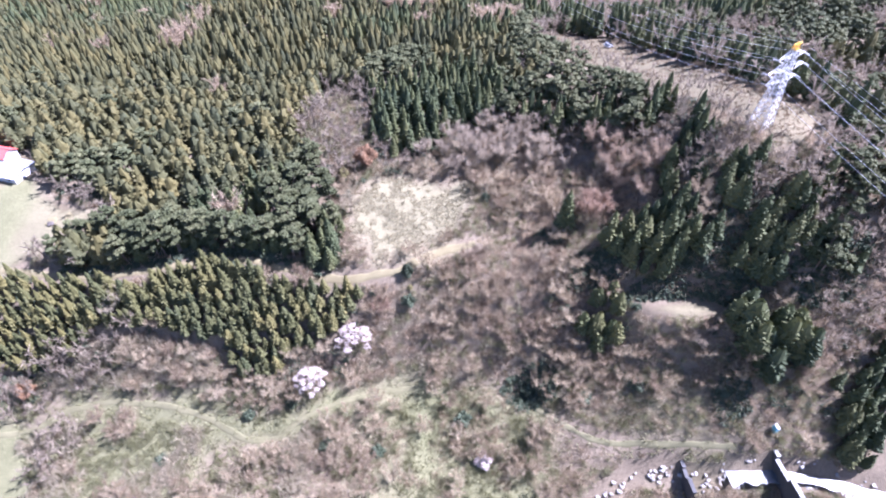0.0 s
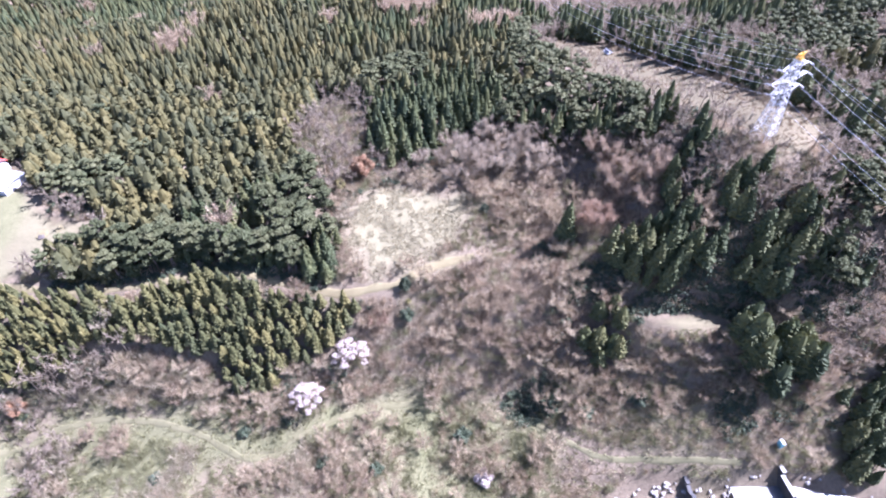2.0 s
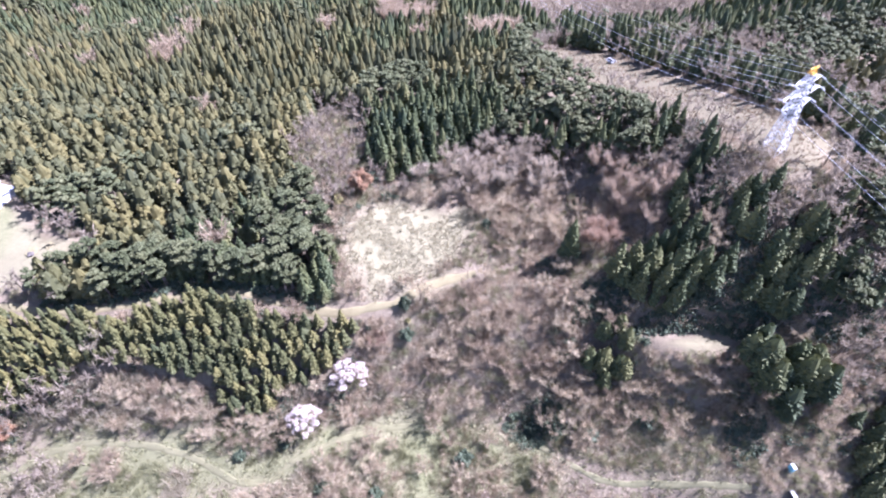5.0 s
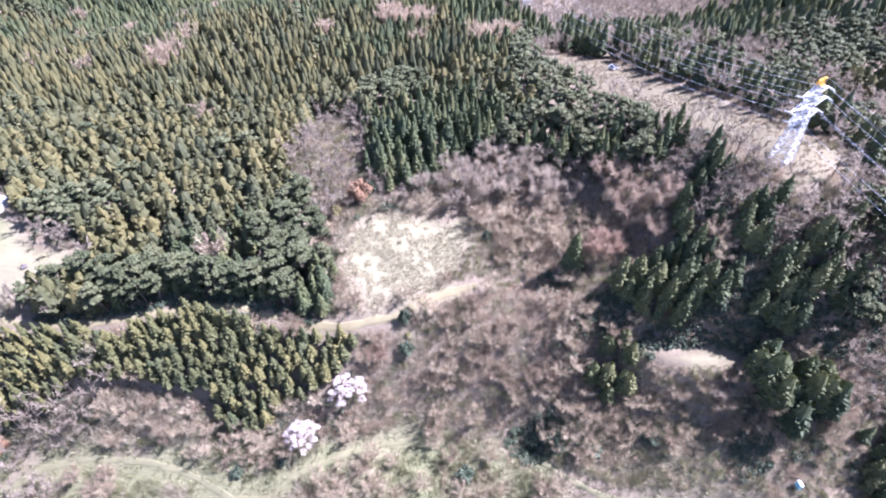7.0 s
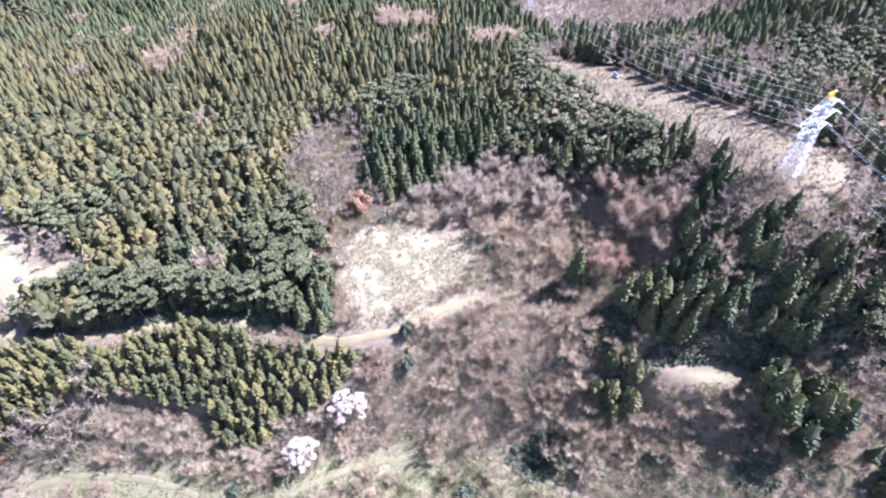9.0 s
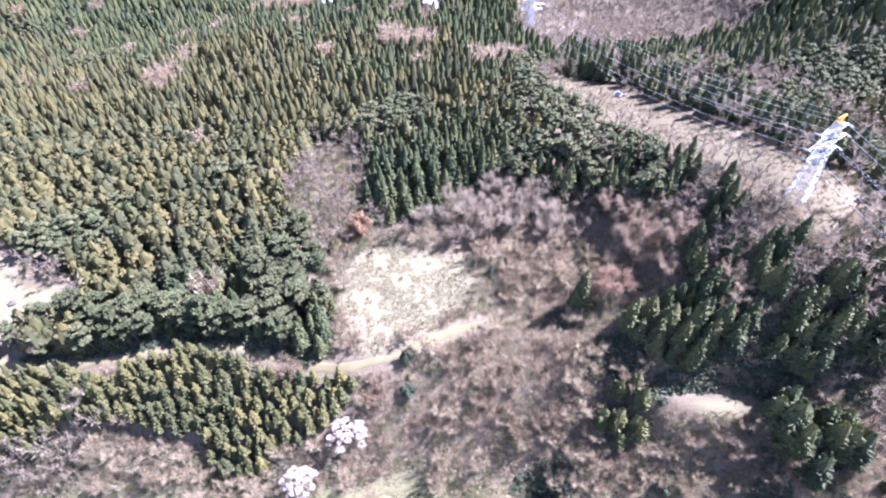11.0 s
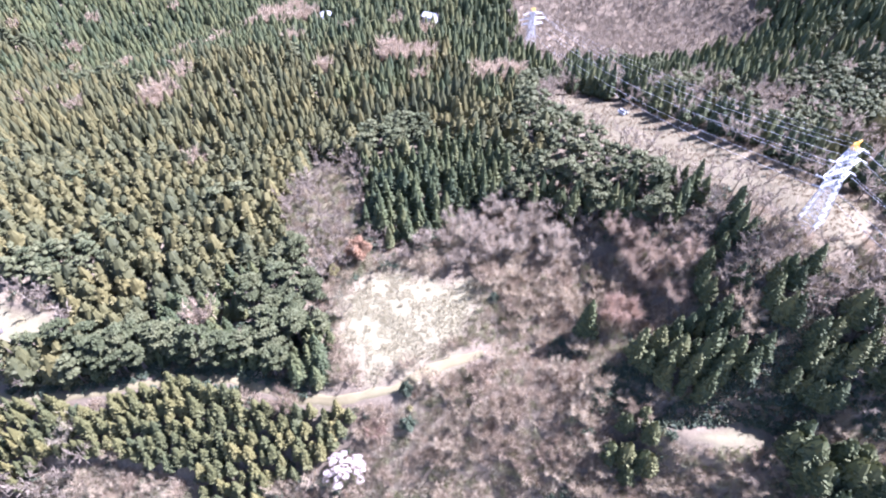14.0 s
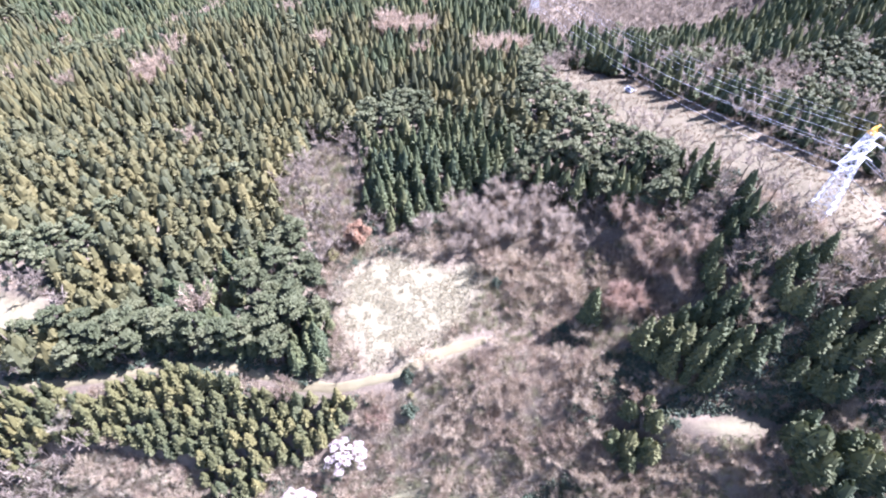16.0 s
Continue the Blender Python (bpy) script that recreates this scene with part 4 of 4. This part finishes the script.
def pylon(x, y, tall, yaw, bar=0.06):
    base_z = float(height(x, y)) - 0.3
    top = tall

    def half(u):
        return 1.9 * (1 - u) ** 1.2 + 0.62 if u < 0.62 else 1.2 - 0.55 * (u - 0.62) / 0.38

    tower = tagged(new("pylon"), "galvanised steel lattice pylon with a yellow top", "pylon", "pylons")
    tower.matrix_basis = pose(x, y, base_z, 0, 0, yaw)
    levels = [0, 0.10, 0.20, 0.29, 0.38, 0.46, 0.54, 0.61, 0.68, 0.75, 0.82, 0.89, 0.95]
    corner = [(1, 1), (-1, 1), (-1, -1), (1, -1)]
    at = lambda c, u: (c[0] * half(u), c[1] * half(u), u * top)
    for c in corner:
        part("leg", tube([at(c, u) for u in levels], [bar * 1.8] * len(levels), 4), STEEL, tower)
    for a, b in zip(levels, levels[1:]):
        for i in range(4):
            p, q = corner[i], corner[(i + 1) % 4]
            for ends in ((at(p, a), at(q, b)), (at(q, a), at(p, b)), (at(p, b), at(q, b))):
                part("brace", bars([ends], bar), STEEL, tower)
    tip = top
    part("peak", bars([(at(c, 0.95), (0, 0, tip + 0.6)) for c in corner] + [((-1.6, 0, tip + 0.3), (1.6, 0, tip + 0.3)), ((-1.6, 0, tip + 0.3), (0, 0, tip * 0.95)), ((1.6, 0, tip + 0.3), (0, 0, tip * 0.95))] + [(at(corner[i], 0.95), at(corner[(i + 1) % 4], 0.95)) for i in range(4)], 0.14), YELLOW, tower, "yellow painted peak")
    ends = [(-1.6, 0, tip + 0.3), (1.6, 0, tip + 0.3)]
    for u, reach in ((0.87, 5.3), (0.73, 7.4), (0.60, 6.1)):
        for side in (-1, 1):
            h, z = half(u), u * top
            end = (side * reach, 0, z)
            seg = []
            for k in (-1, 1):
                low, up = (side * h, k * h, z), (side * half(u + 0.05), k * half(u + 0.05), z + 0.05 * top)
                seg += [(low, end), (up, end)]
                for f, g in ((0.25, 0.5), (0.5, 0.75)):
                    a = Vector(low).lerp(end, f)
                    b = Vector(up).lerp(end, g)
                    seg += [(tuple(a), tuple(b)), (tuple(a), tuple(Vector(up).lerp(end, f)))]
            part("crossarm", bars(seg, bar * 1.4), STEEL, tower)
            for k in (-1, 1):
                string = joined([tube([(end[0], k * (0.2 + 0.16 * j), z - 0.1 - 0.02 * j), (end[0], k * (0.33 + 0.16 * j), z - 0.12 - 0.02 * j)], [0.15, 0.09], 6) for j in range(9)])
                part("insulator", string, GLASSY, tower)
            ends.append((end[0], 0, z - 0.3))
    m = pose(x, y, base_z, 0, 0, yaw)
    return [m @ Vector(p) for p in ends]


near_ends = pylon(94.8, 141.2, 25.6, LINE_YAW + 17)
far_ends = pylon(53, 352, 20.5, LINE_YAW, 0.08)
out_ends = [Vector((205, -105, 64)) + (p - Vector((96, 142, 82))) for p in near_ends]


def wire(a, b, sag, thick):
    pts = []
    for i in range(41):
        u = i / 40
        p = a.lerp(b, u)
        pts.append((p.x, p.y, p.z - 4 * sag * u * (1 - u)))
    v, f = tube(pts, [thick] * 41, 5)
    tagged(new("power_line", raw_mesh("power_line", v, f, WIRE)), "thin sagging aluminium overhead wire between pylons", "cable", "overhead wires")


for i, (p, q, o) in enumerate(zip(near_ends, far_ends, out_ends)):
    t = 0.022 if i < 2 else 0.036
    wire(p, q, 5.0 if i < 2 else 7.0, t)
    wire(p, o, 7.0 if i < 2 else 10.0, t)


# ---------------------------------------------------------------- single trees and bushes
def at_ground(ob, x, y, s=1.0, turn=0.0):
    ob.matrix_basis = pose(x, y, float(height(x, y)), 0, 0, turn) @ Matrix.Diagonal((s, s, s, 1))
    return ob


def blossom_tree(h, r):
    """A cherry: limbs that carry separate puffs of blossom, with gaps between them."""
    stems, twigs = bare(h, r, 260, 0.07)
    C, D = [], []
    for k in range(34):
        a, u = k * 2.4 + rng.uniform(-0.5, 0.5), math.sqrt((k + 0.5) / 34)
        c = np.array([math.cos(a) * r * 0.85 * u, math.sin(a) * r * 0.85 * u, h * (0.86 - 0.42 * u * u) + rng.normal(0, 0.5)])
        n = rng.integers(26, 60)
        d = rng.normal(size=(n, 3))
        d /= np.linalg.norm(d, axis=1)[:, None]
        d[:, 2] = np.abs(d[:, 2]) * 0.9 - 0.2
        C.append(c + d * rng.uniform(0.55, 1.15, (n, 1)) * rng.uniform(0.7, 1.15))
        D.append(d + rng.normal(0, 0.5, d.shape))
    C, D = np.concatenate(C), np.concatenate(D)
    n = len(C)
    return plant("cherry_tree", [("trunk", stems, BARK), ("branch", twigs, TWIG), ("blossom", tufts(C, D, rng.uniform(0.15, 0.4, n), rng.uniform(0.16, 0.34, n)), BLOSSOM)], "wild cherry tree in full white blossom", "tree", "blossoming cherry trees")


at_ground(blossom_tree(10.5, 6.5), -28.5, 101)
at_ground(blossom_tree(10.0, 5.8), -42.0, 91.0)


def leafy_tree(name, h, r, mat, label):
    stems, twigs = bare(h, r, 160)
    v, f = leafy(h * 0.62, r * 1.05, 1300, 0.3)
    return plant(name, [("trunk", stems, BARK), ("branch", twigs, TWIG), ("foliage", (v + (0, 0, h * 0.32), f), mat)], label, "tree")


at_ground(leafy_tree("oak_tree", 9.0, 4.5, ORANGE, "small tree with rust-orange dry leaves"), -27.5, 159)
at_ground(leafy_tree("young_tree", 6.0, 2.2, YELLOWISH, "slim yellow-green young tree"), -35, 152)
t, c = bare(12.5, 6.2, 4600, 0.10)
at_ground(plant("budding_tree", [("trunk", t, BARK), ("crown", c, TWIG_RED)], "leafless tree with reddish budding twigs", "tree"), 47.7, 131)
t, c = bare(8, 4.2, 500, 0.12)
at_ground(plant("pale_tree", [("trunk", t, BARK), ("crown", c, TWIG_PALE)], "leafless tree with whitish grey twigs", "tree"), -31, 138)
t, c = cedar(17.5, 3.3, 230)
at_ground(plant("cedar_tree", [("trunk", t, BARK), ("crown", c, CEDAR_OLD)], "lone dark green cedar on the bare slope", "tree"), 39.5, 130)
for x, y, h, r, mat, label in ((-11.5, 117.5, 4.5, 2.2, BUSH_GREEN, "dark green evergreen bush beside the road"), (-11, 111, 3.0, 2.8, BUSH_GREEN, "green leafy bush below the road"), (14.5, 143, 3.0, 1.8, BUSH_GREEN, "small dark evergreen bush in dry grass"), (-10.6, 114, 1.6, 1.1, YELLOWISH, "bright yellow-green flowering bush"), (12.5, 71, 3.0, 3.2, BLOSSOM, "low bush with whitish blossom")):
    b = plant("bush", [("stem", tube([(0, 0, -0.3), (0.1, 0, h * 0.6)], [0.12, 0.05]), BARK), ("foliage", leafy(h, r, 420, 0.55), mat)], label, "bush")
    at_ground(b, x, y)


# ---------------------------------------------------------------- stream works
def block(profile, y0, y1, cuts=6):
    """A wall of the given cross-section (x, z), running from y0 to y1, slightly uneven."""
    ys = np.linspace(y0, y1, cuts)
    n = len(profile)
    V = np.array([(x + rng.normal(0, 0.03), y, z + rng.normal(0, 0.03)) for y in ys for x, z in profile])
    F = []
    for i in range(cuts - 1):
        for j in range(n):
            a, b = i * n + j, i * n + (j + 1) % n
            F += [(a, b, b + n), (a, b + n, a + n)]
    for j in range(1, n - 1):
        F += [(0, j + 1, j), ((cuts - 1) * n, (cuts - 1) * n + j, (cuts - 1) * n + j + 1)]
    return V, np.array(F)


def check_dam(x, y, yaw, base, wings, notch, mat, label):
    """A small dam across the stream, with a lowered spillway between two wings."""
    dam = tagged(new("check_dam"), label, "dam", "check dams")
    dam.matrix_basis = pose(x, y, base, 0, 0, yaw)
    lo, hi, w = notch[2], wings[2], 0.5
    prof = lambda h: [(-w - 0.03 * h, -2.0), (w + 0.05 * h, -2.0), (w, h), (-w, h)]
    cap = lambda h: [(-w - 0.1, h + 0.004), (w + 0.1, h + 0.004), (w + 0.1, h + 0.3), (-w - 0.1, h + 0.3)]
    for name, y0, y1, h in (("wing", notch[1], wings[1], hi), ("wing", wings[0], notch[0], hi), ("spillway", notch[0], notch[1], lo)):
        # body coloured dark for its unlit side; the coping takes the given material
        body = part(name, block(prof(h), y0, y1), DAM_SHADE, dam, "concrete face coloured dark for its shaded side")
        part("coping", block(cap(h), y0 + 0.01, y1 - 0.01), mat, body)
    return dam


dam = check_dam(100.5, 66, 8, float(height(100.5, 66)) - 1.5, (-14, 10.4, 6.2), (-3.5, 3.0, 4.6), CONCRETE, "pale concrete check dam across the stream")
post = tagged(new("gauge_post"), "light blue painted steel housing on the dam end", "post")
post.matrix_basis = pose(99.2, 75.2, float(height(99.2, 75.2)) + 0.4, 0, 0, 8) @ Matrix.Diagonal((0.7, 0.7, 0.75, 1))
part("housing", block([(-0.7, -2.5), (0.7, -2.5), (0.7, 2.6), (-0.7, 2.6)], -1.2, 1.2, 3), CYAN, post)
part("lid", block([(-0.85, 2.604), (0.85, 2.604), (0.6, 2.9), (-0.6, 2.9)], -1.35, 1.35, 3), PLASTER, post)
# coping dark as well: this wall's shadow is put into its colour
check_dam(73.5, 66.5, 6, float(height(73.5, 66.5)) - 1.2, (-6, 5.5, 3.2), (-1.5, 1.5, 2.4), DAM_SHADE, "low check dam across the stream, coloured dark as its shadow")


def boulder(k):
    bm = bmesh.new()
    bmesh.ops.create_icosphere(bm, subdivisions=2, radius=1.0)
    for v in bm.verts:
        f = 0.75 + 0.5 * noise.noise(v.co * 1.3 + Vector((k * 7.1, 0, 0)))
        v.co = Vector((v.co.x * f, v.co.y * f * 0.85, v.co.z * f * 0.6))
    me = bpy.data.meshes.new("boulder")
    bm.to_mesh(me)
    bm.free()
    me.materials.append(ROCK)
    return me


ROCKS = [boulder(k) for k in range(5)]
p = np.array(STREAM, float)
for i in range(125):
    k = rng.integers(0, 5) if i < 70 else rng.integers(5, len(p) - 1)
    u = rng.uniform()
    x, y = p[k] * (1 - u) + p[k + 1] * u + (rng.normal(0, 1.1, 2) if i < 70 else np.array([rng.normal(0, 1.0), rng.choice([-1, 1]) * rng.uniform(2.2, 4.2)]))
    if abs(x - 100.5) < 3:
        continue
    s = rng.uniform(0.45, 0.95) * (1.3 if i % 7 == 0 else 1)
    b = tagged(new("boulder", ROCKS[i % 5]), "pale rounded boulder in the stream bed", "rock", "stream boulders")
    b.matrix_basis = pose(x, y, float(height(x, y)) - 1.25, 0, 0, rng.uniform(0, 360)) @ Matrix.Diagonal((s, s, s, 1))


# ---------------------------------------------------------------- farmyard
def house(x, y, yaw, w, d, h, rise, mat, label):
    z = float(height(x, y)) - 0.4
    home = tagged(new("house"), label, "house", "farm buildings")
    home.matrix_basis = pose(x, y, z, 0, 0, yaw)
    part("wall", block([(-w / 2, 0), (w / 2, 0), (w / 2, h), (0, h + rise), (-w / 2, h)], -d / 2, d / 2, 2), PLASTER, home)
    e = 0.6
    for side in (-1, 1):
        top, low = (0, h + rise + 0.12), (side * (w / 2 + e), h - rise * e / (w / 2) + 0.12)
        q = [low, top, (top[0], top[1] + 0.15), (low[0], low[1] + 0.15)]
        slab = part("roof", block(q, -d / 2 - e, d / 2 + e, 2), mat, home)
        for k in range(int(d / 0.9)):
            yy = -d / 2 + 0.45 + k * 0.9
            a, b = Vector((low[0], yy, low[1] + 0.19)), Vector((top[0], yy, top[1] + 0.19))
            part("seam", tube([a, b], [0.05, 0.05], 4), mat, slab)
        for k in (-1, 1):
            win = part("window", block([(side * (w / 2 + 0.004), 1.0), (side * (w / 2 + 0.06), 1.0), (side * (w / 2 + 0.06), 2.2), (side * (w / 2 + 0.004), 2.2)], k * d / 4 - 0.8, k * d / 4 + 0.8, 2), DARKGLASS, home)
    part("ridge_cap", tube([(0, -d / 2 - e, h + rise + 0.3), (0, d / 2 + e, h + rise + 0.3)], [0.16, 0.16], 6), mat, home)
    return home


house(-161, 164, 75, 10, 11, 2.6, 1.0, ROOF_GREY, "white-walled farm building with a grey metal roof")
house(-168.5, 171.5, 75, 6, 9, 4.0, 1.8, ROOF_RED, "white-walled house with a red metal roof")
house(-78, 421, 20, 7, 9, 4.0, 1.6, ROOF_GREY, "far white farmhouse among the trees")
house(-6, 384, 60, 6, 8, 5.0, 1.6, ROOF_GREY, "far white farmhouse among the trees")
house(71, 226, 30, 1.6, 2.3, 1.5, 0.4, PLASTER, "small white shed at the top of the clearing")


def heap(x, y, r, h, mat, name, label):
    bm = bmesh.new()
    bmesh.ops.create_icosphere(bm, subdivisions=3, radius=1.0)
    for v in bm.verts:
        f = 0.85 + 0.45 * noise.noise(v.co * 1.6 + Vector((x, y, 0)))
        v.co = Vector((v.co.x * r * f, v.co.y * r * f, v.co.z * h * f))
    me = bpy.data.meshes.new(name)
    bm.to_mesh(me)
    bm.free()
    me.materials.append(mat)
    ob = tagged(new(name, me), label, "heap")
    ob.matrix_basis = pose(x, y, float(height(x, y)) - 0.1)


heap(-136, 140, 2.6, 0.5, DIRT, "dirt_heap", "low heap of pale dug earth in the yard")
heap(-131, 142, 2.0, 0.45, DIRT, "dirt_heap", "low heap of pale dug earth in the yard")
heap(-135.5, 138, 1.3, 1.1, DARKMETAL, "scrap_pile", "small dark scrap pile on bare earth")

# more single plants
at_ground(leafy_tree("oak_tree", 6.5, 3.6, ORANGE, "small tree with rust-orange dry leaves above the track"), -137, 92)
t, c = bare(7.5, 4.6, 600, 0.13)
at_ground(plant("budding_tree", [("trunk", t, BARK), ("crown", c, TWIG_RED)], "reddish budding tree at the grove edge", "tree"), 129.5, 95)
t, c = bare(5.5, 3.6, 520, 0.12)
at_ground(plant("budding_bush", [("trunk", t, BARK), ("crown", c, TWIG_RED)], "reddish brown leafless bush below the road", "bush"), -20, 109)
t, c = bare(6.5, 4.8, 560, 0.10)
at_ground(plant("spreading_tree", [("trunk", t, BARK), ("crown", c, TWIG_GREY)], "grey leafless tree with long spreading limbs", "tree"), 77, 94)
for x, y in ((-106, 107.5), (-103, 110)):
    t, c = bare(9, 3.4, 460, 0.12)
    at_ground(plant("pale_tree", [("trunk", t, BARK), ("crown", c, TWIG_PALE)], "pale leafless tree standing among the cedars", "tree"), x, y)
for x, y, h, r in ((-88, 72, 1.8, 2.2), (-36, 74.5, 2.2, 2.6), (-20, 73, 2.4, 2.4), (6.5, 83, 2.6, 2.8), (-62, 84, 1.6, 2.2), (34, 90, 3.0, 3.2), (28, 92, 2.6, 3.0), (-48, 87, 2.0, 2.4), (44, 86, 2.6, 2.6), (60, 88, 2.4, 2.6)):
    b = plant("bush", [("stem", tube([(0, 0, -0.3), (0.1, 0, h * 0.6)], [0.12, 0.05]), BARK), ("foliage", leafy(h, r, 130), BUSH_GREEN)], "dark evergreen bush on the grassy lower slope", "bush", "evergreen bushes")
    at_ground(b, x, y)
